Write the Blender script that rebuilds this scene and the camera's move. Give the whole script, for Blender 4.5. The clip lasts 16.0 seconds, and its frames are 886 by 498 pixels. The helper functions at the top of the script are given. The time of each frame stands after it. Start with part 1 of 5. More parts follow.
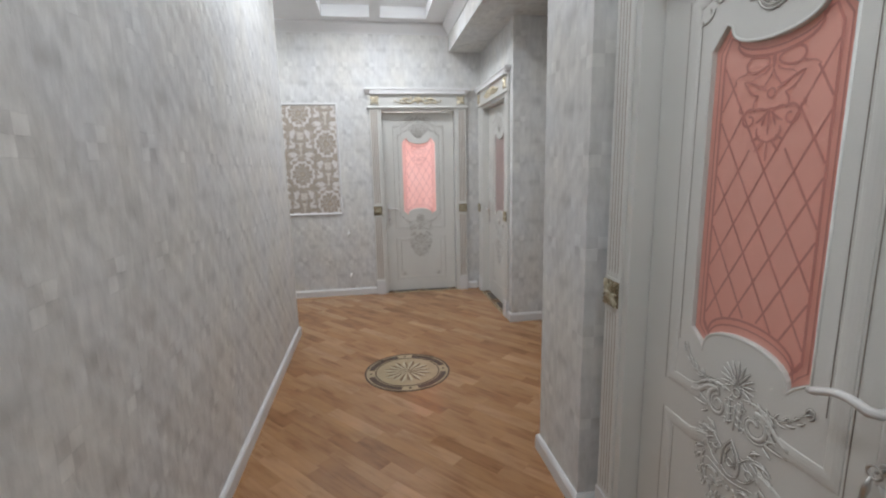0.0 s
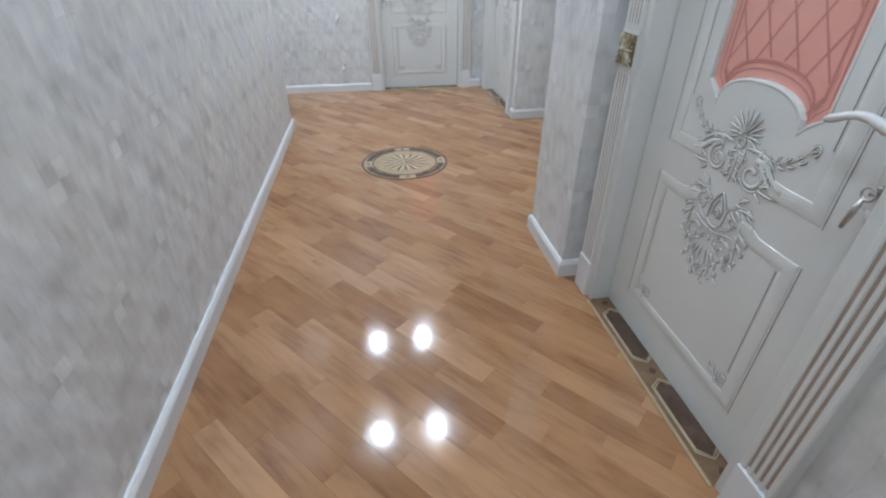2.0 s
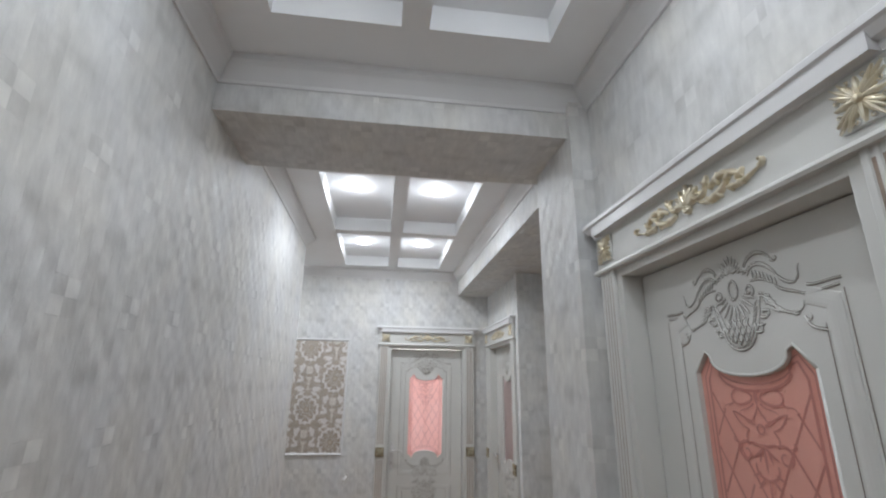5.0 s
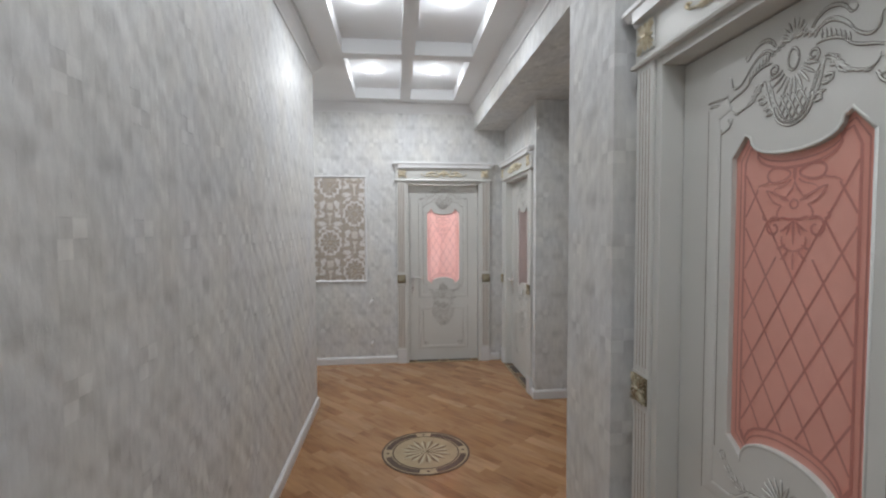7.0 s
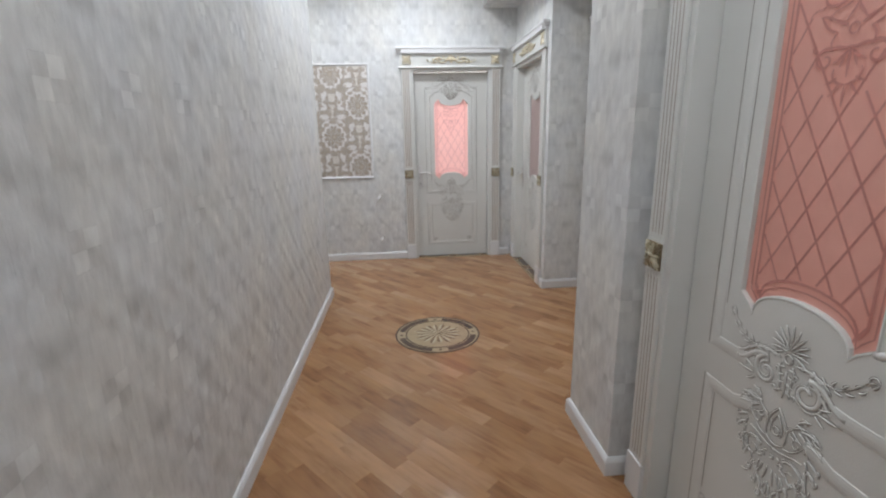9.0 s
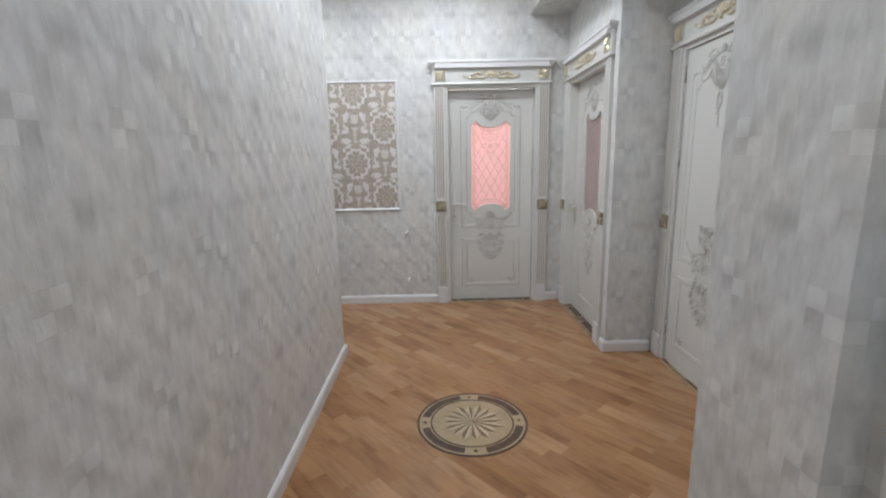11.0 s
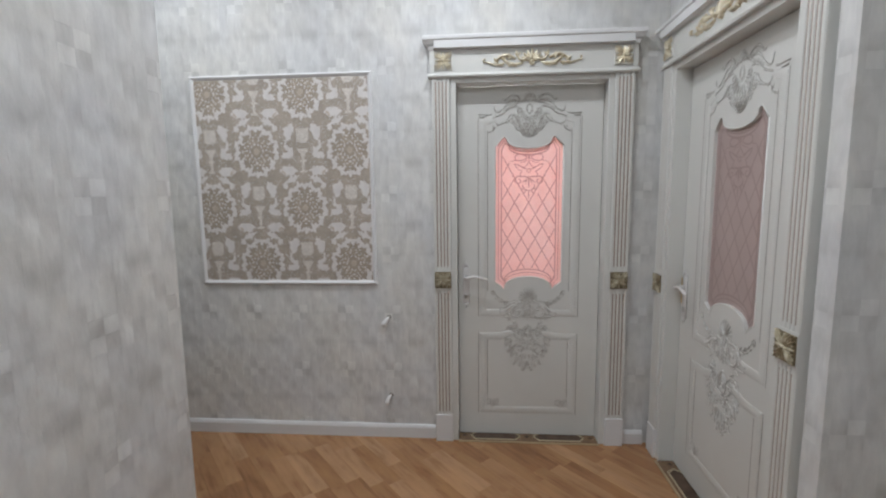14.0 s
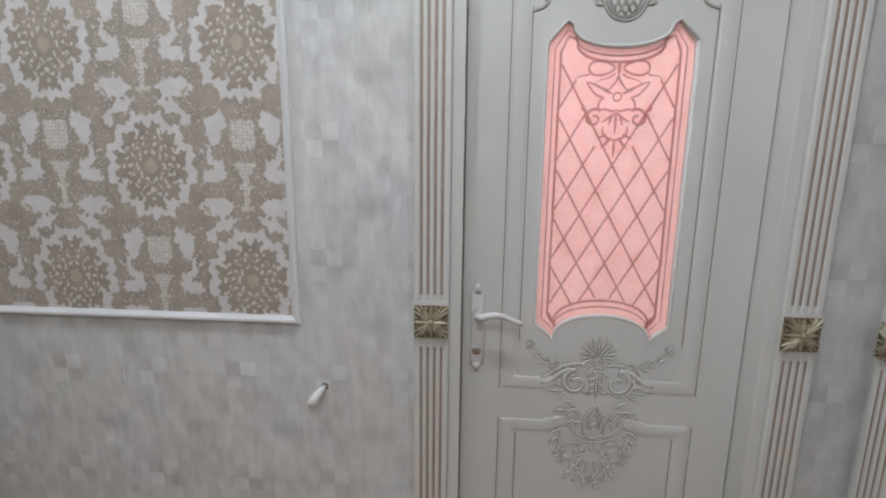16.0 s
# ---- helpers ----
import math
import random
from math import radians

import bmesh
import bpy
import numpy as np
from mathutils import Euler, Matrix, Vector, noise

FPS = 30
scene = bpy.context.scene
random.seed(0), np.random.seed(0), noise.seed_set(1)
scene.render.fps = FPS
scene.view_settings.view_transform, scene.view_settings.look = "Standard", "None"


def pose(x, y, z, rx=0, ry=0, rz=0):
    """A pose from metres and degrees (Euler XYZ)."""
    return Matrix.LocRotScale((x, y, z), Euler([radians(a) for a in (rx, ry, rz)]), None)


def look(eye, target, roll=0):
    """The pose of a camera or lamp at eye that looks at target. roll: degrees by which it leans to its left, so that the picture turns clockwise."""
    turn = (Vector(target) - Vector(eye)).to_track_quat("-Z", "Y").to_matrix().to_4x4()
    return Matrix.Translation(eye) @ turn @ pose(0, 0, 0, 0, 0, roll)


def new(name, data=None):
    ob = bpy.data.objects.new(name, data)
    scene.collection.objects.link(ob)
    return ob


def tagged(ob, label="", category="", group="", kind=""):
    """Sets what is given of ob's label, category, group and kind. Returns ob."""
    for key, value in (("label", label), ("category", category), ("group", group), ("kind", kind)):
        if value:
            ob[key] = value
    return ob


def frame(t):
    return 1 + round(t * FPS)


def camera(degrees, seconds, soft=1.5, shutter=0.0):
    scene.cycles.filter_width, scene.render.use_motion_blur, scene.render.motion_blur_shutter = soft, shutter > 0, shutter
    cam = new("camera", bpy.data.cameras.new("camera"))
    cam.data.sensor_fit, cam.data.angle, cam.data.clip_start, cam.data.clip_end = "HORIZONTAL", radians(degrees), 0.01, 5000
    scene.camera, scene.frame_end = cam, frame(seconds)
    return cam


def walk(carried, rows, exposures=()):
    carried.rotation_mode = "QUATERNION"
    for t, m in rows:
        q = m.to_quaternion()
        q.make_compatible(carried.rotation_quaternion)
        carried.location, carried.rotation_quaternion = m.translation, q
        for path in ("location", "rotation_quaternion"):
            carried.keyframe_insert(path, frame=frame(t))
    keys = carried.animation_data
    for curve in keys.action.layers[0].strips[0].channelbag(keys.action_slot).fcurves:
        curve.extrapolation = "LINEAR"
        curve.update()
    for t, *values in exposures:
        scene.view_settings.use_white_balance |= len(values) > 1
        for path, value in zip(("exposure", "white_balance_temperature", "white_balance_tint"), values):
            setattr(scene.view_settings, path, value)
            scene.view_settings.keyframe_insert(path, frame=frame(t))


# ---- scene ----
cam = camera(88.7, 16.0, soft=2.1)
PATH = [
    (0, (0.878, 0.954, 1.442), (1.173, 2.901, 1.091), -1.2),
    (0.5, (0.879, 0.958, 1.356), (1.152, 2.837, 0.727), -0.9),
    (1, (0.886, 0.951, 1.283), (1.141, 2.732, 0.408), -0.8),
    (1.5, (0.891, 0.937, 1.22), (1.116, 2.552, 0.06), -1.0),
    (2, (0.894, 0.948, 1.239), (1.134, 2.613, 0.156), -0.4),
    (2.5, (0.906, 0.971, 1.34), (1.183, 2.784, 0.542), 0.0),
    (3, (0.896, 0.962, 1.49), (1.207, 2.911, 1.167), 0.8),
    (3.1, (0.917, 0.95, 1.532), (1.21, 2.918, 1.327), 1.2),
    (3.3, (0.937, 0.951, 1.586), (1.22, 2.931, 1.561), 1.4),
    (3.5, (0.903, 0.937, 1.61), (1.21, 2.908, 1.752), 1.2),
    (4, (0.902, 0.894, 1.691), (1.196, 2.82, 2.139), 1.3),
    (4.2, (0.898, 0.874, 1.716), (1.179, 2.767, 2.297), 1.2),
    (6.3, (0.906, 0.896, 1.654), (1.11, 2.857, 1.991), 0.0),
    (6.5, (0.87, 0.904, 1.644), (1.086, 2.881, 1.862), 0.0),
    (7, (0.874, 0.945, 1.542), (1.078, 2.933, 1.459), -0.2),
    (7.5, (0.871, 0.947, 1.474), (1.061, 2.912, 1.155), -0.4),
    (8, (0.888, 0.967, 1.413), (1.062, 2.917, 1.005), -0.7),
    (8.2, (0.88, 0.965, 1.402), (1.054, 2.909, 0.966), -1.0),
    (10.3, (0.863, 1.364, 1.397), (0.928, 3.3, 0.898), -1.0),
    (10.5, (0.898, 1.484, 1.406), (0.904, 3.426, 0.927), -1.4),
    (11, (0.909, 1.751, 1.444), (0.922, 3.712, 1.05), -1.2),
    (11.5, (0.916, 2.084, 1.462), (0.943, 4.055, 1.122), -1.4),
    (12, (0.999, 2.386, 1.485), (0.994, 4.367, 1.206), -0.9),
    (12.5, (1.047, 2.669, 1.494), (1.022, 4.652, 1.235), -0.8),
    (13, (1.039, 3.015, 1.469), (1.002, 5.001, 1.23), -1.0),
    (13.5, (1.092, 3.328, 1.462), (1.019, 5.312, 1.217), -1.7),
    (14, (1.129, 3.609, 1.478), (0.976, 5.588, 1.234), -0.7),
    (14.5, (1.093, 3.943, 1.456), (0.939, 5.921, 1.199), -0.7),
    (15, (1.085, 4.256, 1.434), (0.986, 6.23, 1.126), -1.5),
    (15.5, (1.1, 4.617, 1.449), (1.065, 6.582, 1.079), -1.4),
    (16, (1.049, 4.959, 1.416), (0.906, 6.92, 1.051), 0.6),
]
EXPOSURES = [(0, 0.08, 6500, 10), (0.5, 0.28, 6300, 9), (1, 0.5, 6000, 8), (1.5, 0.68, 5750, 6), (2, 0.7, 5700, 6), (2.5, 0.52, 5850, 7), (3, 0.17, 5950, 9), (3.5, 0.0, 6250, 10), (4, -0.12, 6300, 10),
             (6.5, -0.22, 6600, 10), (7, -0.14, 6550, 10), (7.5, 0.04, 6500, 10), (8, 0.13, 6450, 10), (10.5, 0.22, 6350, 10), (11, 0.13, 6400, 10), (12, -0.06, 6400, 10), (12.5, -0.14, 6450, 10), (14, -0.16, 6450, 10), (15, -0.14, 6400, 10), (15.5, -0.06, 6350, 10), (16, -0.04, 6350, 10)]
walk(cam, [(t, look(eye, target, roll)) for t, eye, target, roll in PATH], EXPOSURES)

# ---- world and lamps ----
world = bpy.data.worlds.new("world")
scene.world = world
world.use_nodes = True
world.node_tree.nodes["Background"].inputs[0].default_value = (0.02, 0.02, 0.022, 1)
world.node_tree.nodes["Background"].inputs[1].default_value = 0.3

LED_COLOUR = (0.895, 0.937, 1.0)
LED_WATT, HALO_FILL = 20.2, 2.15


def lamp(name, place, watt, colour, radius, cone=0):
    data = bpy.data.lights.new(name, "SPOT" if cone else "POINT")
    data.energy, data.color, data.shadow_soft_size = watt, colour, radius
    if cone:
        data.spot_size, data.spot_blend = radians(cone), 0.95
    ob = new(name, data)
    ob.location = place
    return ob


# ---- materials ----
def shader(name, base=(0.8, 0.8, 0.8), rough=0.5, metal=0.0):
    m = bpy.data.materials.new(name)
    m.use_nodes = True
    b = m.node_tree.nodes["Principled BSDF"]
    b.inputs["Base Color"].default_value = (*base, 1)
    b.inputs["Roughness"].default_value = rough
    b.inputs["Metallic"].default_value = metal
    return m, m.node_tree.nodes, m.node_tree.links, b


def ramp(nodes, stops):
    r = nodes.new("ShaderNodeValToRGB")
    while len(r.color_ramp.elements) < len(stops):
        r.color_ramp.elements.new(0.5)
    for e, (p, c) in zip(r.color_ramp.elements, stops):
        e.position, e.color = p, (*c, 1) if len(c) == 3 else c
    return r


def noise_node(nodes, links, vec, scale, detail=3.0, rough=0.55):
    n = nodes.new("ShaderNodeTexNoise")
    n.inputs["Scale"].default_value, n.inputs["Detail"].default_value, n.inputs["Roughness"].default_value = scale, detail, rough
    links.new(vec, n.inputs["Vector"])
    return n


def bump(nodes, links, height, b, strength, distance):
    n = nodes.new("ShaderNodeBump")
    n.inputs["Strength"].default_value, n.inputs["Distance"].default_value = strength, distance
    links.new(height, n.inputs["Height"])
    links.new(n.outputs[0], b.inputs["Normal"])


def maths(nodes, links, op, a, c=None):
    n = nodes.new("ShaderNodeMath")
    n.operation = op
    for i, v in enumerate((a, c)):
        if v is None:
            continue
        if isinstance(v, (int, float)):
            n.inputs[i].default_value = v
        else:
            links.new(v, n.inputs[i])
    return n.outputs[0]


def painted(name, base, rough=0.4, spread=0.05, scale=6.0, relief=0.15):
    """Brushed or sprayed paint with faint clouds and a fine orange-peel relief."""
    m, nodes, links, b = shader(name, base, rough)
    pos = nodes.new("ShaderNodeNewGeometry").outputs["Position"]
    n = noise_node(nodes, links, pos, scale, 4)
    lo, hi = [c * (1 - spread) for c in base], [min(1, c * (1 + spread)) for c in base]
    r = ramp(nodes, [(0.3, lo), (0.7, hi)])
    links.new(n.outputs[0], r.inputs[0])
    links.new(r.outputs[0], b.inputs["Base Color"])
    f = noise_node(nodes, links, pos, 160, 2)
    bump(nodes, links, f.outputs[0], b, relief, 0.001)
    rr = maths(nodes, links, "MULTIPLY_ADD", n.outputs[0], 0.16)
    rr.node.inputs[2].default_value = rough - 0.08
    links.new(rr, b.inputs["Roughness"])
    return m


def wallpaper_material():
    m, nodes, links, b = shader("pale_wallpaper", (0.6, 0.6, 0.59), 0.42)
    sep = nodes.new("ShaderNodeSeparateXYZ")
    links.new(nodes.new("ShaderNodeNewGeometry").outputs["Position"], sep.inputs[0])
    facing = nodes.new("ShaderNodeSeparateXYZ")
    links.new(nodes.new("ShaderNodeNewGeometry").outputs["True Normal"], facing.inputs[0])
    flat = maths(nodes, links, "ABSOLUTE", facing.outputs[2])
    along = maths(nodes, links, "MULTIPLY", sep.outputs[1], flat)
    u = maths(nodes, links, "SUBTRACT", maths(nodes, links, "ADD", sep.outputs[0], sep.outputs[1]), along)
    v = maths(nodes, links, "ADD", sep.outputs[2], along)

    def vec(su, sv, w=0.0):
        c = nodes.new("ShaderNodeCombineXYZ")
        links.new(maths(nodes, links, "MULTIPLY", u, su), c.inputs[0])
        links.new(maths(nodes, links, "MULTIPLY", v, sv), c.inputs[1])
        c.inputs[2].default_value = w
        return c.outputs[0]

    streak = noise_node(nodes, links, vec(30, 11), 1.0, 5, 0.55).outputs[0]
    cloud = noise_node(nodes, links, vec(5, 3, 4.0), 1.0, 3).outputs[0]
    tint = noise_node(nodes, links, vec(3, 2, 9.0), 1.0, 2).outputs[0]
    # woven columns, six to each repeat of 0.284 by 0.354 m; the rolls of the near and the far stretch are hung apart
    ru, rv = 0.284, 0.354
    far = maths(nodes, links, "GREATER_THAN", u, 3.4)
    u0 = maths(nodes, links, "ADD", maths(nodes, links, "MULTIPLY", far, 0.103), 2.184)
    v0 = maths(nodes, links, "SUBTRACT", 1.526, maths(nodes, links, "MULTIPLY", far, 0.047))
    a = maths(nodes, links, "DIVIDE", maths(nodes, links, "SUBTRACT", u, u0), ru)
    c0 = maths(nodes, links, "DIVIDE", maths(nodes, links, "SUBTRACT", v, v0), rv)
    fu = maths(nodes, links, "FLOOR", maths(nodes, links, "MULTIPLY", a, 6.0))

    def column_noise(column, step, rate, w, detail=0):
        c = nodes.new("ShaderNodeCombineXYZ")
        links.new(maths(nodes, links, "MULTIPLY", column, step), c.inputs[0])
        links.new(maths(nodes, links, "MULTIPLY", v, rate), c.inputs[1])
        c.inputs[2].default_value = w
        return noise_node(nodes, links, c.outputs[0], 1.0, detail, 0.5).outputs[0]

    def centred(value):
        return maths(nodes, links, "SUBTRACT", maths(nodes, links, "FRACT", maths(nodes, links, "ADD", value, 0.5)), 0.5)

    def soft(value, inner, outer):
        n = nodes.new("ShaderNodeMapRange")
        n.interpolation_type = "SMOOTHSTEP"
        n.inputs["From Min"].default_value, n.inputs["From Max"].default_value = inner, outer
        n.inputs["To Min"].default_value, n.inputs["To Max"].default_value = 1.0, 0.0
        links.new(value, n.inputs["Value"])
        return n.outputs[0]
    block = column_noise(fu, 3.71, 7.0, 3.0)
    # patches two or three columns wide with a square top and foot
    pair = maths(nodes, links, "FLOOR", maths(nodes, links, "MULTIPLY", a, 3.0))
    rung = maths(nodes, links, "FLOOR", maths(nodes, links, "ADD", maths(nodes, links, "MULTIPLY", c0, 4.0), maths(nodes, links, "MULTIPLY", pair, 0.5)))
    cellv = nodes.new("ShaderNodeCombineXYZ")
    links.new(pair, cellv.inputs[0])
    links.new(rung, cellv.inputs[1])
    white = nodes.new("ShaderNodeTexWhiteNoise")
    links.new(cellv.outputs[0], white.inputs["Vector"])
    patch = white.outputs["Value"]
    # a little chequer at every crossing
    fa, fb = centred(a), centred(c0)
    fade = noise_node(nodes, links, vec(5, 5, 2.0), 1.0, 2).outputs[0]
    inside = maths(nodes, links, "MULTIPLY", maths(nodes, links, "LESS_THAN", maths(nodes, links, "ABSOLUTE", fa), 0.1667), maths(nodes, links, "LESS_THAN", maths(nodes, links, "ABSOLUTE", fb), 0.13))
    chequer = maths(nodes, links, "MULTIPLY", inside, maths(nodes, links, "SIGN", maths(nodes, links, "MULTIPLY", fa, fb)))
    # thin broken line along the rows, smudges at the half drop
    wob = maths(nodes, links, "MULTIPLY", maths(nodes, links, "SUBTRACT", fade, 0.5), 0.16)
    wisp = noise_node(nodes, links, vec(34, 11, 7.0), 1.0, 3, 0.55).outputs[0]
    wisp = maths(nodes, links, "MAXIMUM", maths(nodes, links, "MULTIPLY", maths(nodes, links, "SUBTRACT", wisp, 0.38), 3.4), 0.0)
    seam = soft(maths(nodes, links, "ABSOLUTE", centred(maths(nodes, links, "ADD", maths(nodes, links, "MULTIPLY", c0, 2.0), wob))), 0.0, 0.13)
    line = maths(nodes, links, "MULTIPLY", seam, maths(nodes, links, "ADD", maths(nodes, links, "MULTIPLY", wisp, 0.75), 0.1))
    ha = maths(nodes, links, "ABSOLUTE", centred(maths(nodes, links, "ADD", a, 0.5)))
    hb = maths(nodes, links, "ABSOLUTE", centred(maths(nodes, links, "ADD", maths(nodes, links, "ADD", c0, 0.5), wob)))
    smudge = maths(nodes, links, "MULTIPLY", soft(ha, 0.12, 0.24), soft(hb, 0.03, 0.14))
    cross = maths(nodes, links, "MULTIPLY", soft(maths(nodes, links, "ABSOLUTE", fa), 0.15, 0.24), soft(maths(nodes, links, "ABSOLUTE", fb), 0.05, 0.16))
    smudge = maths(nodes, links, "ADD", smudge, maths(nodes, links, "MULTIPLY", cross, 0.25))
    smudge = maths(nodes, links, "MULTIPLY", smudge, maths(nodes, links, "MULTIPLY", streak, 2.0))
    # tone: sum of the parts
    tone = maths(nodes, links, "MULTIPLY", maths(nodes, links, "SUBTRACT", streak, 0.5), 0.52)
    tone = maths(nodes, links, "ADD", tone, maths(nodes, links, "MULTIPLY", maths(nodes, links, "SUBTRACT", block, 0.5), 0.28))
    tone = maths(nodes, links, "ADD", tone, maths(nodes, links, "MULTIPLY", maths(nodes, links, "SUBTRACT", patch, 0.5), 0.05))
    tone = maths(nodes, links, "ADD", tone, maths(nodes, links, "MULTIPLY", maths(nodes, links, "SUBTRACT", cloud, 0.5), 0.34))
    tone = maths(nodes, links, "SUBTRACT", tone, maths(nodes, links, "MULTIPLY", line, 0.12))
    tone = maths(nodes, links, "SUBTRACT", tone, maths(nodes, links, "MULTIPLY", smudge, 0.13))
    tone = maths(nodes, links, "ADD", tone, maths(nodes, links, "MULTIPLY", maths(nodes, links, "ADD", chequer, 0.45), maths(nodes, links, "MULTIPLY", inside, 0.085)))
    tone = maths(nodes, links, "ADD", tone, 0.625)
    r = ramp(nodes, [(0.2, (0.43, 0.43, 0.42)), (0.45, (0.56, 0.56, 0.55)), (0.62, (0.65, 0.65, 0.64)), (0.85, (0.77, 0.77, 0.755))])
    links.new(tone, r.inputs[0])
    warm = ramp(nodes, [(0.35, (0.985, 0.995, 1.012)), (0.65, (1.012, 1.0, 0.97))])
    links.new(tint, warm.inputs[0])
    mix = nodes.new("ShaderNodeMix")
    mix.data_type, mix.blend_type = "RGBA", "MULTIPLY"
    mix.inputs["Factor"].default_value = 1.0
    links.new(r.outputs[0], mix.inputs[6])
    links.new(warm.outputs[0], mix.inputs[7])
    links.new(mix.outputs[2], b.inputs["Base Color"])
    cell = maths(nodes, links, "FRACT", maths(nodes, links, "MULTIPLY", a, 6.0))
    wave = maths(nodes, links, "COSINE", maths(nodes, links, "MULTIPLY", maths(nodes, links, "ADD", maths(nodes, links, "MULTIPLY", c0, 2.0), maths(nodes, links, "MULTIPLY", fu, 0.3333)), 2 * math.pi))
    wave = maths(nodes, links, "MULTIPLY", wave, column_noise(fu, 2.31, 4.0, 8.0))
    fine = maths(nodes, links, "COSINE", maths(nodes, links, "MULTIPLY", maths(nodes, links, "ADD", maths(nodes, links, "MULTIPLY", c0, 4.0), maths(nodes, links, "MULTIPLY", fu, 0.5)), 2 * math.pi))
    fine = maths(nodes, links, "MULTIPLY", fine, maths(nodes, links, "SUBTRACT", fade, 0.1))
    facet = maths(nodes, links, "MULTIPLY", cell, maths(nodes, links, "ADD", wave, maths(nodes, links, "MULTIPLY", fine, 0.6)))
    rr = maths(nodes, links, "MULTIPLY_ADD", block, 0.25)
    rr.node.inputs[2].default_value = 0.38
    links.new(rr, b.inputs["Roughness"])
    hgt = maths(nodes, links, "ADD", maths(nodes, links, "ADD", maths(nodes, links, "MULTIPLY", chequer, 0.38), maths(nodes, links, "MULTIPLY", facet, 1.1)), maths(nodes, links, "MULTIPLY", streak, 0.9))
    b.inputs["Specular IOR Level"].default_value = 0.32
    bump(nodes, links, hgt, b, 1.0, 0.003)
    return m


def wood_material(name, island):
    """Lacquered oak parquet; every stave takes its own tone."""
    m, nodes, links, b = shader(name, (0.3, 0.16, 0.07), 0.16)
    if island:
        rnd = nodes.new("ShaderNodeNewGeometry").outputs["Random Per Island"]
    else:
        rnd = nodes.new("ShaderNodeObjectInfo").outputs["Random"]
    co = nodes.new("ShaderNodeTexCoord").outputs["Object"]
    off = nodes.new("ShaderNodeCombineXYZ")
    links.new(maths(nodes, links, "MULTIPLY", rnd, 37.0), off.inputs[0])
    links.new(maths(nodes, links, "MULTIPLY", rnd, 91.0), off.inputs[1])
    add = nodes.new("ShaderNodeVectorMath")
    links.new(co, add.inputs[0])
    links.new(off.outputs[0], add.inputs[1])
    mp = nodes.new("ShaderNodeMapping")
    mp.inputs["Scale"].default_value = (5, 42, 5)
    links.new(add.outputs[0], mp.inputs[0])
    grain = noise_node(nodes, links, mp.outputs[0], 1.0, 6, 0.6).outputs[0]
    mp2 = nodes.new("ShaderNodeMapping")
    mp2.inputs["Scale"].default_value = (3, 9, 3)
    links.new(add.outputs[0], mp2.inputs[0])
    figure = noise_node(nodes, links, mp2.outputs[0], 1.0, 3).outputs[0]
    r1 = ramp(nodes, [(0.0, (0.285, 0.14, 0.061)), (0.25, (0.345, 0.178, 0.081)), (0.7, (0.39, 0.208, 0.1)), (1.0, (0.445, 0.252, 0.13))])
    links.new(rnd, r1.inputs[0])
    mixv = maths(nodes, links, "ADD", maths(nodes, links, "MULTIPLY", grain, 0.38), maths(nodes, links, "MULTIPLY", figure, 0.62))
    r2 = ramp(nodes, [(0.32, (0.62, 0.55, 0.49)), (0.5, (1, 1, 1)), (0.68, (1.2, 1.2, 1.16))])
    links.new(mixv, r2.inputs[0])
    mix = nodes.new("ShaderNodeMix")
    mix.data_type, mix.blend_type = "RGBA", "MULTIPLY"
    mix.inputs["Factor"].default_value = 1.0
    links.new(r1.outputs[0], mix.inputs[6])
    links.new(r2.outputs[0], mix.inputs[7])
    links.new(mix.outputs[2], b.inputs["Base Color"])
    smear = noise_node(nodes, links, nodes.new("ShaderNodeNewGeometry").outputs["Position"], 7, 4).outputs[0]
    rr = maths(nodes, links, "MULTIPLY_ADD", smear, 0.12)
    rr.node.inputs[2].default_value = 0.05
    links.new(rr, b.inputs["Roughness"])
    sway = noise_node(nodes, links, nodes.new("ShaderNodeNewGeometry").outputs["Position"], 16, 2).outputs[0]
    bump(nodes, links, maths(nodes, links, "ADD", maths(nodes, links, "MULTIPLY", grain, 0.5), maths(nodes, links, "MULTIPLY", sway, 2.2)), b, 0.12, 0.001)
    return m


def glass_material(name, a, c):
    """Satin glass: scatters light from both sides."""
    m, nodes, links, b = shader(name, a, 0.3)
    pos = nodes.new("ShaderNodeNewGeometry").outputs["Position"]
    n = noise_node(nodes, links, pos, 9, 3)
    r = ramp(nodes, [(0.3, a), (0.7, c)])
    links.new(n.outputs[0], r.inputs[0])
    links.new(r.outputs[0], b.inputs["Base Color"])
    tr = nodes.new("ShaderNodeBsdfTranslucent")
    tr.inputs[0].default_value = (1.0, 0.93, 0.97, 1)
    mix = nodes.new("ShaderNodeMixShader")
    mix.inputs[0].default_value = 0.25
    links.new(b.outputs[0], mix.inputs[1])
    links.new(tr.outputs[0], mix.inputs[2])
    links.new(mix.outputs[0], nodes["Material Output"].inputs[0])
    return m


def glow(name, colour, strength):
    m, nodes, links, b = shader(name, (0.9, 0.9, 0.9), 0.4)
    b.inputs["Emission Color"].default_value = (*colour, 1)
    b.inputs["Emission Strength"].default_value = strength
    return m


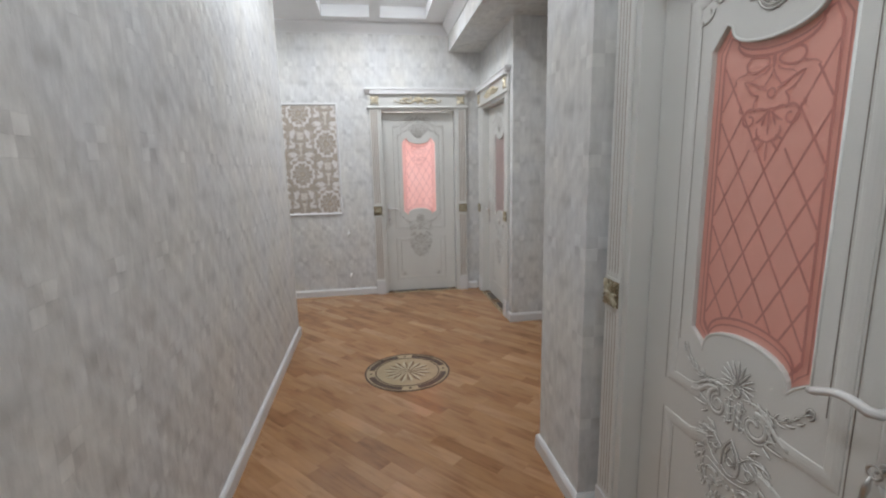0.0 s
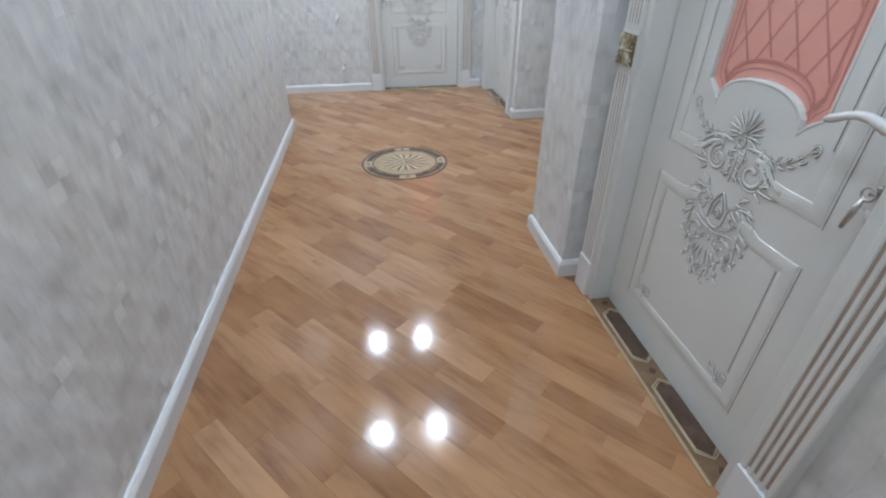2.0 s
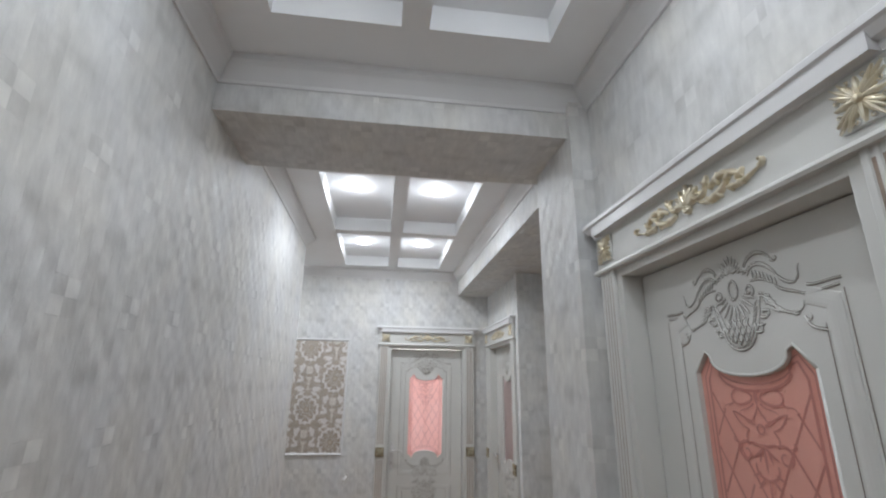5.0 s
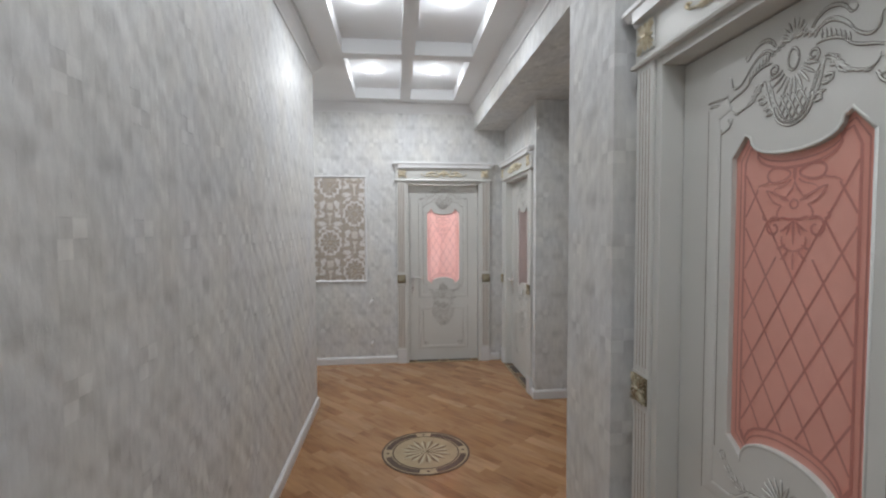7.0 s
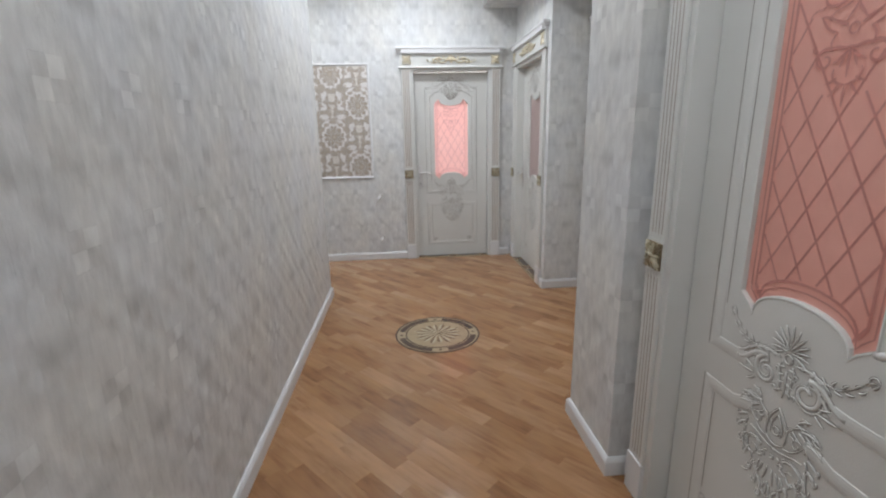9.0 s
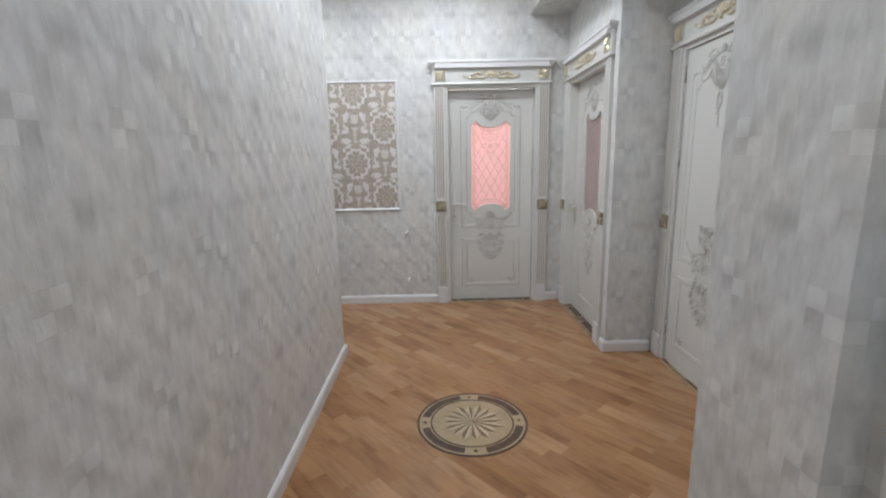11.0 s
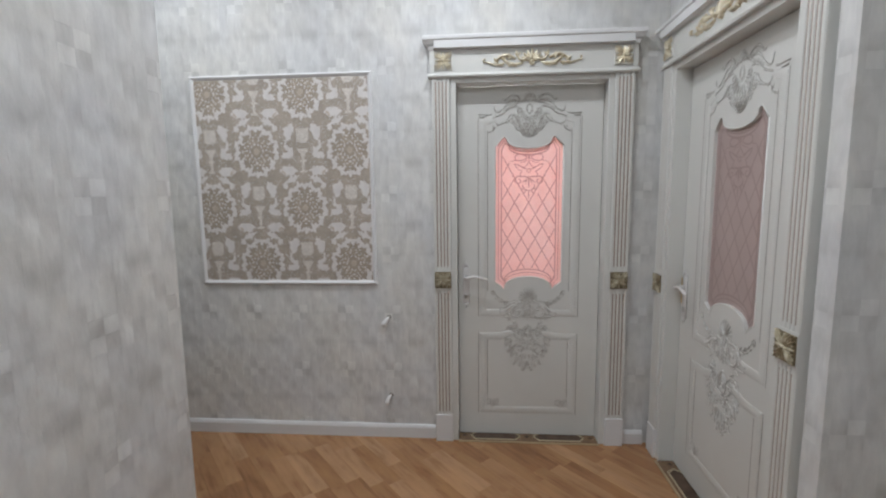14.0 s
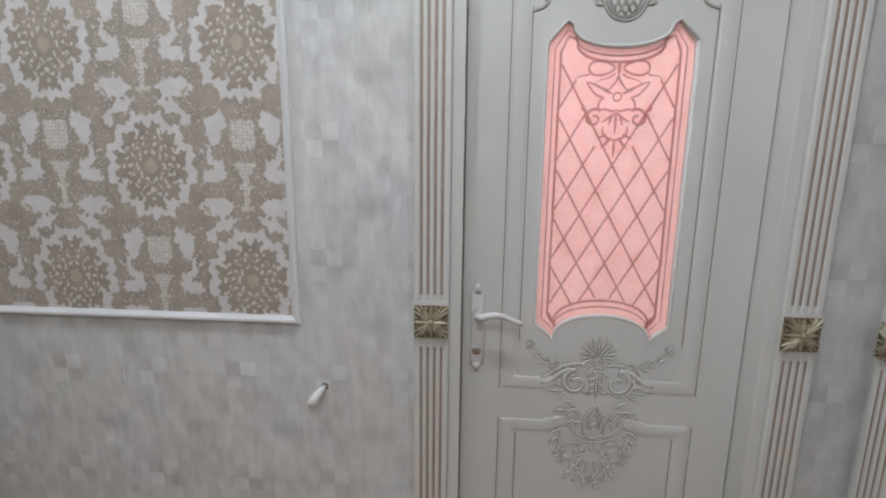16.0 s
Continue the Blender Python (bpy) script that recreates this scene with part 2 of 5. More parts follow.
def gilded(name, a, c, rough, metal):
    m, nodes, links, b = shader(name, a, rough, metal)
    pos = nodes.new("ShaderNodeNewGeometry").outputs["Position"]
    n = noise_node(nodes, links, pos, 45, 3)
    r = ramp(nodes, [(0.35, a), (0.65, c)])
    links.new(n.outputs[0], r.inputs[0])
    links.new(r.outputs[0], b.inputs["Base Color"])
    bump(nodes, links, n.outputs[0], b, 0.3, 0.001)
    return m


WALLPAPER = wallpaper_material()
DOOR_PAINT = painted("door_enamel", (0.66, 0.66, 0.63), 0.36, 0.03, 3.0)
TRIM_PAINT = painted("trim_enamel", (0.72, 0.72, 0.72), 0.34, 0.03, 4.0)
CEILING_PAINT = painted("ceiling_paint", (0.86, 0.87, 0.88), 0.6, 0.03, 2.0)
# Dark grey for the shade of hollows that aren't cut, and their patina.
SHADE_PATINA = painted("shade_patina_grey", (0.225, 0.195, 0.165), 0.5, 0.2, 30.0)
FLUTE = painted("patina_rose", (0.35, 0.275, 0.225), 0.45, 0.15, 20.0)
GILT = gilded("pale_gilt", (0.60, 0.52, 0.36), (0.78, 0.73, 0.60), 0.34, 0.6)
GILT_OLD = gilded("old_gilt", (0.30, 0.255, 0.165), (0.56, 0.51, 0.39), 0.4, 0.4)
GILT_DARK = gilded("dark_gilt", (0.15, 0.115, 0.065), (0.27, 0.22, 0.13), 0.5, 0.25)
GLASS = glass_material("pink_satin_glass", (0.90, 0.46, 0.37), (0.94, 0.49, 0.40))
# Pink glass and its etching again, with grey reflected sheen put into the colour.
GLASS_SHEEN = glass_material("sheen_rose_glass", (0.56, 0.45, 0.42), (0.62, 0.505, 0.47))
GLASS_SHEEN_LINE = glass_material("sheen_etched_rose", (0.40, 0.285, 0.26), (0.44, 0.315, 0.285))
GLASS_LINE = glass_material("etched_rose", (0.57, 0.215, 0.175), (0.61, 0.24, 0.195))
DAMASK = painted("taupe_damask", (0.40, 0.345, 0.29), 0.55, 0.12, 22.0, 0.5)
DAMASK_DARK = painted("dark_taupe_damask", (0.375, 0.32, 0.262), 0.55, 0.12, 22.0, 0.5)
DAMASK_LIGHT = painted("cream_damask", (0.69, 0.665, 0.645), 0.5, 0.06, 25.0, 0.4)
DAMASK_VASE = painted("pale_beige_damask", (0.66, 0.625, 0.575), 0.5, 0.2, 130.0, 0.8)
DAMASK_MID = painted("beige_damask", (0.50, 0.43, 0.35), 0.5, 0.1, 25.0, 0.4)
OAK = wood_material("oak_parquet", False)
OAK_REST = wood_material("oak_parquet_rest", True)
SUBFLOOR = painted("dark_screed", (0.06, 0.04, 0.03), 0.8)
INLAY_TAN = painted("inlay_maple", (0.40, 0.30, 0.18), 0.22, 0.12, 14.0)
INLAY_BROWN = painted("inlay_walnut", (0.185, 0.115, 0.064), 0.25, 0.2, 20.0)
INLAY_PALE = painted("inlay_birch", (0.52, 0.44, 0.30), 0.22, 0.1, 14.0)
INLAY_DARK = painted("inlay_wenge", (0.085, 0.052, 0.034), 0.2, 0.3, 18.0)
ENAMEL = painted("white_porcelain", (0.68, 0.665, 0.65), 0.18, 0.02)
STEEL = gilded("brushed_steel", (0.45, 0.44, 0.42), (0.6, 0.59, 0.57), 0.35, 1.0)
BRASS = gilded("worn_brass", (0.42, 0.30, 0.14), (0.6, 0.46, 0.24), 0.3, 1.0)
PLASTER = painted("white_tape", (0.8, 0.8, 0.79), 0.5)
LED = glow("led_diffuser", (0.9, 0.96, 1.0), 40.0)


# ---- mesh tools ----
def mesh_of(name, bm, material, smooth=False):
    bmesh.ops.recalc_face_normals(bm, faces=bm.faces)
    me = bpy.data.meshes.new(name)
    bm.to_mesh(me)
    bm.free()
    me.materials.append(material)
    if smooth:
        for p in me.polygons:
            p.use_smooth = True
    return me


def part(name, bm, material, parent, label="", smooth=False):
    """One mesh object under a thing or a part; a finished mesh may be given in place of a bmesh."""
    me = bm if isinstance(bm, bpy.types.Mesh) else mesh_of(name, bm, material, smooth)
    ob = new(name, me)
    ob.parent = parent
    if label:
        ob["label"] = label
    return ob


def thing(name, label, category, m=None, group="", kind=""):
    ob = new(name)
    ob.empty_display_size = 0.1
    if m is not None:
        ob.matrix_world = m
    return tagged(ob, label, category, group, kind)


def solid(name, bm, material, label, category, kind="structure", smooth=False):
    return tagged(new(name, mesh_of(name, bm, material, smooth)), label, category, "", kind)


def box(bm, x0, x1, y0, y1, z0, z1, bevel=0.0):
    v = [bm.verts.new(p) for p in ((x0, y0, z0), (x1, y0, z0), (x1, y1, z0), (x0, y1, z0), (x0, y0, z1), (x1, y0, z1), (x1, y1, z1), (x0, y1, z1))]
    f = [bm.faces.new([v[i] for i in q]) for q in ((3, 2, 1, 0), (4, 5, 6, 7), (0, 1, 5, 4), (1, 2, 6, 5), (2, 3, 7, 6), (3, 0, 4, 7))]
    if bevel:
        edges = {e for q in f for e in q.edges}
        bmesh.ops.bevel(bm, geom=list(edges), offset=bevel, segments=2, affect="EDGES", profile=0.6)
    return bm


def prism(bm, outline, z0, z1):
    lo = [bm.verts.new((x, y, z0)) for x, y in outline]
    hi = [bm.verts.new((x, y, z1)) for x, y in outline]
    bm.faces.new(lo[::-1])
    bm.faces.new(hi)
    for i in range(len(lo)):
        j = (i + 1) % len(lo)
        bm.faces.new((lo[i], lo[j], hi[j], hi[i]))
    return bm


def pierced(bm, outer, holes, z0, z1, place):
    """A plate with holes. Outlines in two numbers, thickness z0 to z1; place turns (a, b, depth) into a point."""
    edges = []
    for loop in (outer, *holes):
        vs = [bm.verts.new(place(a, b, z0)) for a, b in loop]
        edges += [bm.edges.new((vs[i], vs[(i + 1) % len(vs)])) for i in range(len(vs))]
    faces = [g for g in bmesh.ops.triangle_fill(bm, use_beauty=True, use_dissolve=False, edges=edges)["geom"] if isinstance(g, bmesh.types.BMFace)]
    out = bmesh.ops.extrude_face_region(bm, geom=faces)
    shift = Vector(place(0, 0, z1)) - Vector(place(0, 0, z0))
    bmesh.ops.translate(bm, verts=[g for g in out["geom"] if isinstance(g, bmesh.types.BMVert)], vec=shift)
    return bm


def sweep(bm, path, profile, closed=False):
    """Carries a profile of (distance to the left of the path, height) along a path, mitred at its corners."""
    n = len(path)
    rows = []
    for i in range(n):
        p = Vector(path[i])
        before = (p - Vector(path[i - 1])).normalized() if closed or i else None
        after = (Vector(path[(i + 1) % n]) - p).normalized() if closed or i < n - 1 else None
        before, after = before or after, after or before
        n1, n2 = Vector((-before.y, before.x)), Vector((-after.y, after.x))
        mid = (n1 + n2).normalized()
        mid /= max(0.3, mid.dot(n1))
        rows.append([bm.verts.new((p.x + mid.x * d, p.y + mid.y * d, z)) for d, z in profile])
    k = len(profile)
    for i in range(n if closed else n - 1):
        a, c = rows[i], rows[(i + 1) % n]
        for j in range(k):
            bm.faces.new((a[j], a[(j + 1) % k], c[(j + 1) % k], c[j]))
    if not closed:
        bm.faces.new(rows[0])
        bm.faces.new(rows[-1][::-1])
    return bm


def lathe(bm, profile, segments=20, m=None):
    rings = []
    for r, z in profile:
        rings.append([bm.verts.new((r * math.cos(2 * math.pi * i / segments), r * math.sin(2 * math.pi * i / segments), z)) for i in range(segments)])
    for a, c in zip(rings, rings[1:]):
        for i in range(segments):
            j = (i + 1) % segments
            bm.faces.new((a[i], a[j], c[j], c[i]))
    bm.faces.new(rings[0][::-1])
    bm.faces.new(rings[-1])
    if m is not None:
        bmesh.ops.transform(bm, matrix=m, verts=[v for r in rings for v in r])
    return bm


def tube(bm, pts, radii, segments=8):
    """A round bar along points in space."""
    pts = [Vector(p) for p in pts]
    rings = []
    for i, p in enumerate(pts):
        d = (pts[min(i + 1, len(pts) - 1)] - pts[max(i - 1, 0)]).normalized()
        a = d.orthogonal().normalized()
        if rings:
            a = (last - d * last.dot(d)).normalized()
        last, c = a, d.cross(a)
        r = radii[i] if isinstance(radii, (list, tuple)) else radii
        rings.append([bm.verts.new(p + (a * math.cos(2 * math.pi * k / segments) + c * math.sin(2 * math.pi * k / segments)) * r) for k in range(segments)])
    for a, c in zip(rings, rings[1:]):
        for k in range(segments):
            j = (k + 1) % segments
            bm.faces.new((a[k], a[j], c[j], c[k]))
    bm.faces.new(rings[0][::-1])
    bm.faces.new(rings[-1])
    return bm


# ---- carved ornament: strokes in the plane of a door, u to the side and z up ----
def bez(p0, p1, p2, p3, n=9):
    out = []
    for i in range(n):
        t = i / (n - 1)
        s = 1 - t
        out.append(tuple(s ** 3 * a + 3 * s * s * t * b + 3 * s * t * t * c + t ** 3 * d for a, b, c, d in zip(p0, p1, p2, p3)))
    return out


def spiral(u, z, r0, r1, a0, a1, n=16):
    out = []
    for i in range(n):
        t = i / (n - 1)
        a, r = radians(a0 + (a1 - a0) * t), r0 + (r1 - r0) * t
        out.append((u + r * math.cos(a), z + r * math.sin(a)))
    return out


def blade(u, z, angle, length, bend=0.25, n=6):
    a = radians(angle)
    d, s = Vector((math.cos(a), math.sin(a))), Vector((-math.sin(a), math.cos(a)))
    return [tuple(Vector((u, z)) + d * length * t + s * length * bend * t * t) for t in (i / (n - 1) for i in range(n))]


def even(t):
    return 1.0 - 0.45 * abs(2 * t - 1) ** 3


def taper(t):
    return 1.0 - 0.75 * t


def leafy(t):
    return 0.2 + 0.8 * math.sin(math.pi * min(1, t * 0.85 + 0.12))


def ridge(bm, pts, width, height, form=even, base=0.0):
    """A raised rounded bead on the plane y = -base, along pts."""
    rows = []
    n = len(pts)
    for i, (u, z) in enumerate(pts):
        a, c = pts[max(i - 1, 0)], pts[min(i + 1, n - 1)]
        d = Vector((c[0] - a[0], c[1] - a[1]))
        d = d.normalized() if d.length > 1e-9 else Vector((1, 0))
        k = form(i / (n - 1))
        row = []
        for s, h in ((-1, 0), (-0.62, 0.75), (0, 1), (0.62, 0.75), (1, 0)):
            o = s * width * k / 2
            row.append(bm.verts.new((u - d.y * o, -base - height * h * (0.4 + 0.6 * k), z + d.x * o)))
        rows.append(row)
    for a, c in zip(rows, rows[1:]):
        for j in range(4):
            bm.faces.new((a[j], a[j + 1], c[j + 1], c[j]))
    bm.faces.new(rows[0])
    bm.faces.new(rows[-1][::-1])


def ribbon(bm, pts, width, base, form=even):
    rows = []
    n = len(pts)
    for i, (u, z) in enumerate(pts):
        a, c = pts[max(i - 1, 0)], pts[min(i + 1, n - 1)]
        d = Vector((c[0] - a[0], c[1] - a[1]))
        d = d.normalized() if d.length > 1e-9 else Vector((1, 0))
        o = width * form(i / (n - 1)) / 2
        rows.append((bm.verts.new((u - d.y * o, -base, z + d.x * o)), bm.verts.new((u + d.y * o, -base, z - d.x * o))))
    for a, c in zip(rows, rows[1:]):
        bm.faces.new((a[0], a[1], c[1], c[0]))


def both(strokes):
    """Strokes and their mirror images."""
    return strokes + [([(-u, z) for u, z in p], w, f) for p, w, f in strokes]


def crest_strokes(z):
    """Cartouche over the pane: oval, shell rays, trellis bulb, feathered wings and scrolls. z is the oval's height."""
    one = lambda t: 1.0
    s = [(spiral(0.052, z - 0.010, 0.019, 0.004, 200, 690, 22), 0.0062, one),
         # wing: upper and lower edge, ending in upturned curls
         (bez((0.056, z + 0.034), (0.086, z + 0.066), (0.118, z + 0.042), (0.141, z + 0.011), 10), 0.0085, even),
         (bez((0.141, z + 0.011), (0.158, z - 0.012), (0.182, z - 0.022), (0.191, z - 0.010), 7), 0.0075, even),
         (bez((0.191, z - 0.010), (0.2, z + 0.002), (0.192, z + 0.016), (0.203, z + 0.022), 6), 0.006, taper),
         (bez((0.06, z + 0.011), (0.088, z + 0.016), (0.112, z + 0.008), (0.127, z - 0.007), 8), 0.0066, even),
         (bez((0.127, z - 0.007), (0.15, z - 0.034), (0.175, z - 0.03), (0.198, z - 0.044), 8), 0.0066, even),
         (bez((0.198, z - 0.044), (0.22, z - 0.052), (0.25, z - 0.042), (0.283, z - 0.04), 7), 0.005, one),
         (bez((0.211, z - 0.026), (0.228, z - 0.034), (0.26, z - 0.026), (0.29, z - 0.027), 6), 0.0045, one),
         # thin feather over the wing
         (bez((0.05, z + 0.05), (0.068, z + 0.088), (0.112, z + 0.084), (0.132, z + 0.052)), 0.0072, even),
         (spiral(0.143, z + 0.054, 0.011, 0.003, 190, 440, 10), 0.0055, taper),
         # lower arm
         (bez((0.078, z - 0.028), (0.108, z - 0.026), (0.112, z - 0.066), (0.145, z - 0.075)), 0.0088, even),
         (bez((0.145, z - 0.075), (0.17, z - 0.088), (0.2, z - 0.084), (0.197, z - 0.058), 8), 0.0068, taper),
         (spiral(0.203, z - 0.094, 0.011, 0.004, 180, 420, 10), 0.0055, taper),
         (bez((0.194, z - 0.098), (0.2, z - 0.124), (0.222, z - 0.122), (0.238, z - 0.128), 8), 0.0055, one),
         # leafy side of the bulb
         (bez((0.082, z - 0.03), (0.07, z - 0.058), (0.074, z - 0.09), (0.048, z - 0.118), 8), 0.0075, even),
         (bez((0.07, z - 0.036), (0.052, z - 0.06), (0.058, z - 0.085), (0.04, z - 0.1), 8), 0.0055, even),
         (spiral(0.094, z - 0.074, 0.012, 0.003, 160, -200, 12), 0.0055, taper),
         (spiral(0.068, z - 0.108, 0.010, 0.003, 140, -180, 10), 0.0055, taper),
         (spiral(0.112, z - 0.05, 0.010, 0.003, 60, 330, 10), 0.005, taper)]
    for i in range(7):
        u = 0.07 + 0.0105 * i
        top = z + 0.04 - 0.0032 * i - 0.0004 * i * i
        s.append(([(u, top), (u + 0.002, top - 0.012), (u + 0.003, top - 0.022)], 0.005, leafy))
    for i in range(5):
        s.append((blade(0.092 - 0.009 * i, z - 0.045 - 0.017 * i, -40 + 4 * i, 0.02, 0.5, 5), 0.0075, leafy))
        s.append((blade(0.07 - 0.006 * i, z - 0.05 - 0.014 * i, -130, 0.015, 0.3, 5), 0.0055, leafy))
    for i in range(4):
        s.append((blade(0.112 + 0.018 * i, z - 0.06 - 0.008 * i, -62 + 12 * i, 0.017, 0.4, 5), 0.006, leafy))
    for a in (-84, -68, -52, -36, -20):
        s.append((blade(0.03 * math.cos(radians(a)), z - 0.004 + 0.038 * math.sin(radians(a)), a, 0.042, 0.0, 5), 0.008, leafy))
    for i in range(3):
        s.append((spiral(0.026 + 0.014 * i, z + 0.044 - 0.006 * i, 0.008, 0.003, 160, -160, 8), 0.005, taper))
    s = both(s)
    s += palmette(0, z + 0.04, 0.008, 0.048, 62, 9, 0.0075)
    s.append(([(0.015 * math.cos(radians(a)), z + 0.025 * math.sin(radians(a))) for a in range(0, 361, 20)], 0.0062, one))
    s.append((spiral(0, z - 0.1, 0.054, 0.054, 172, 368, 18), 0.006, one))
    s.append((spiral(0, z - 0.1, 0.045, 0.045, 172, 368, 18), 0.0035, one))
    for k in (-1, 1):
        for i in range(-4, 5):
            run = [(0.019 * i + k * 0.55 * t, z - 0.106 + t) for t in [0.004 * j - 0.05 for j in range(21)]]
            run = [(p, q) for p, q in run if p * p + (q - z + 0.1) ** 2 < 0.044 ** 2 and q < z - 0.066]
            if len(run) > 2:
                s.append(([run[0], run[-1]], 0.003, one))
    return s


def palmette(u, z, r0, length, spread, count, width):
    out = []
    for i in range(count):
        t = i / (count - 1) * 2 - 1
        a = 90 - spread * t
        out.append((blade(u + r0 * math.cos(radians(a)), z + r0 * math.sin(radians(a)), a, length * (1 - 0.35 * abs(t)), -0.12 * t, 5), width, leafy))
    return out


def garland_strokes(z):
    """Palmette between two C-scrolls that run out into the beads, with rising leaf sprays. z is the scrolls' height."""
    s = [(bez((0.165, z - 0.002), (0.118, z - 0.002), (0.122, z + 0.046), (0.066, z + 0.043)) + spiral(0.062, z + 0.001, 0.042, 0.009, 88, -330, 24), 0.024, lambda t: 1.0 - 0.5 * t),
         (bez((0.122, z + 0.036), (0.1, z + 0.064), (0.06, z + 0.066), (0.022, z + 0.058), 9), 0.0085, even),
         (bez((0.016, z + 0.05), (0.034, z + 0.03), (0.004, z - 0.005), (0.02, z - 0.036), 8), 0.0075, even),
         (blade(0.1, z - 0.024, -12, 0.05, 0.2), 0.009, leafy), (blade(0.1, z - 0.012, 12, 0.04, 0.2), 0.008, leafy), (blade(0.094, z - 0.034, -44, 0.03, 0.2), 0.008, leafy),
         # spray that climbs beside the foot of the pane
         (bez((0.105, z + 0.058), (0.14, z + 0.05), (0.165, z + 0.075), (0.196, z + 0.116), 10), 0.0045, taper),
         (spiral(0.206, z + 0.118, 0.014, 0.004, 200, -60, 10), 0.006, taper)]
    for i in range(4):
        u, w = 0.118 + 0.025 * i, z + 0.057 + 0.0045 * i + 0.004 * i * i
        s.append((blade(u, w, 92 - 8 * i, 0.018 - 0.001 * i, -0.6, 5), 0.007, leafy))
        s.append((blade(u + 0.008, w - 0.004, -30 + 18 * i, 0.02 - 0.001 * i, 0.5, 5), 0.007, leafy))
    for p, q, r in ((0.026, 0.022, 0.010), (0.03, -0.03, 0.009), (0.1, 0.02, 0.008)):
        s.append((spiral(p, z + q, r, 0.003, 30, 380, 12), 0.0055, taper))
    for i in range(4):
        s.append((blade(0.006, z + 0.04 - 0.02 * i, -20 - 8 * i, 0.02, 0.3, 5), 0.007, leafy))
    s = both(s)
    s += palmette(0, z + 0.084, 0.02, 0.05, 108, 13, 0.008)
    s += palmette(0, z + 0.08, 0.008, 0.028, 76, 7, 0.006)
    s.append((spiral(0, z + 0.064, 0.012, 0.012, 0, 360, 12), 0.006, lambda t: 1.0))
    s.append((blade(0, z + 0.03, -90, 0.075, 0.0), 0.009, leafy))
    return s


def lotus_strokes(z, k):
    """Lotus bud with wings, facing scrolls and a tailed cup; k scales it."""
    s = [(bez((0.0, 0.036), (0.012, 0.022), (0.03, 0.0), (0.02, -0.03), 8), 0.007, even),
         (bez((0.0, 0.022), (0.006, 0.012), (0.016, 0.0), (0.012, -0.02), 8), 0.004, even),
         (bez((0.018, -0.005), (0.035, 0.022), (0.06, 0.045), (0.092, 0.02), 8), 0.006, taper),
         (bez((0.022, -0.036), (0.055, -0.032), (0.055, 0.002), (0.085, 0.016), 8), 0.006, taper),
         (spiral(0.046, -0.012, 0.013, 0.003, 40, 400, 12), 0.005, taper),
         (bez((0.0, -0.05), (0.03, -0.05), (0.045, -0.034), (0.062, -0.038), 8), 0.007, taper),
         (spiral(0.046, -0.078, 0.027, 0.005, 140, -290, 20), 0.007, taper),
         (bez((0.062, -0.098), (0.09, -0.078), (0.062, -0.052), (0.078, -0.044), 8), 0.006, even),
         (spiral(0.082, -0.052, 0.009, 0.003, 100, -120, 8), 0.005, taper),
         (bez((0.026, -0.094), (0.036, -0.122), (0.02, -0.138), (0.01, -0.15), 8), 0.007, even),
         (bez((0.005, -0.13), (0.008, -0.15), (0.014, -0.162), (0.022, -0.158), 7), 0.005, taper)]
    for i in range(4):
        s.append((blade(0.034 + 0.013 * i, 0.01 + 0.008 * i - 0.0016 * i * i, -50 + 6 * i, 0.018, 0.3, 5), 0.005, leafy))
    for p, q, r in ((0.072, -0.012, 0.008), (0.03, 0.008, 0.007), (0.072, -0.078, 0.008), (0.04, -0.115, 0.008), (0.022, -0.075, 0.006), (0.05, -0.132, 0.006)):
        s.append((spiral(p, q, r, 0.002, 200, -130, 10), 0.004, taper))
        s.append((blade(p, q - r, -40, 0.014, 0.4, 5), 0.006, leafy))
    for x, a in ((0.006, -84), (0.016, -74), (0.024, -60)):
        s.append((blade(x, -0.094, a, 0.034, 0.1, 5), 0.006, leafy))
    for x, y in ((0.012, -0.062), (0.02, -0.07)):
        s.append((blade(x, y, -30, 0.009, 0.0, 4), 0.006, leafy))
    s = both(s)
    s += [(spiral(0, -0.012, 0.008, 0.008, 0, 360, 10), 0.005, lambda t: 1.0), (spiral(0, -0.068, 0.004, 0.004, 0, 360, 8), 0.005, lambda t: 1.0)]
    s.append((bez((-0.02, -0.03), (-0.01, -0.044), (0.01, -0.044), (0.02, -0.03), 8), 0.006, even))
    s.append((blade(0, -0.125, -90, 0.03, 0.0, 5), 0.006, leafy))
    return [([(k * p, z + k * q) for p, q in pts], w * (0.6 + 0.4 * k), f) for pts, w, f in s]


def pendant_strokes(z):
    """The hanging bunch under the middle rail: a lotus in a spread of acanthus leaves and curls."""
    s = []
    for u, w, a, l in ((0.07, 0.03, 20, 0.05), (0.092, 0.008, 2, 0.046), (0.098, -0.03, -14, 0.04), (0.06, 0.046, 52, 0.034), (0.102, -0.055, -30, 0.036), (0.092, -0.085, -46, 0.036), (0.074, -0.115, -52, 0.036), (0.054, -0.145, -62, 0.034), (0.036, -0.172, -70, 0.034), (0.02, -0.2, -80, 0.03)):
        s.append((blade(u, z + w, a, l, -0.35, 6), 0.011, leafy))
        s.append((blade(u - 0.006, z + w - 0.008, a - 38, l * 0.6, -0.4, 5), 0.008, leafy))
        s.append((spiral(u + l * 0.7 * math.cos(radians(a)), z + w + l * 0.7 * math.sin(radians(a)) - 0.008, 0.009, 0.003, a + 90, a - 220, 9), 0.0055, taper))
    return both(s) + lotus_strokes(z, 1.38)


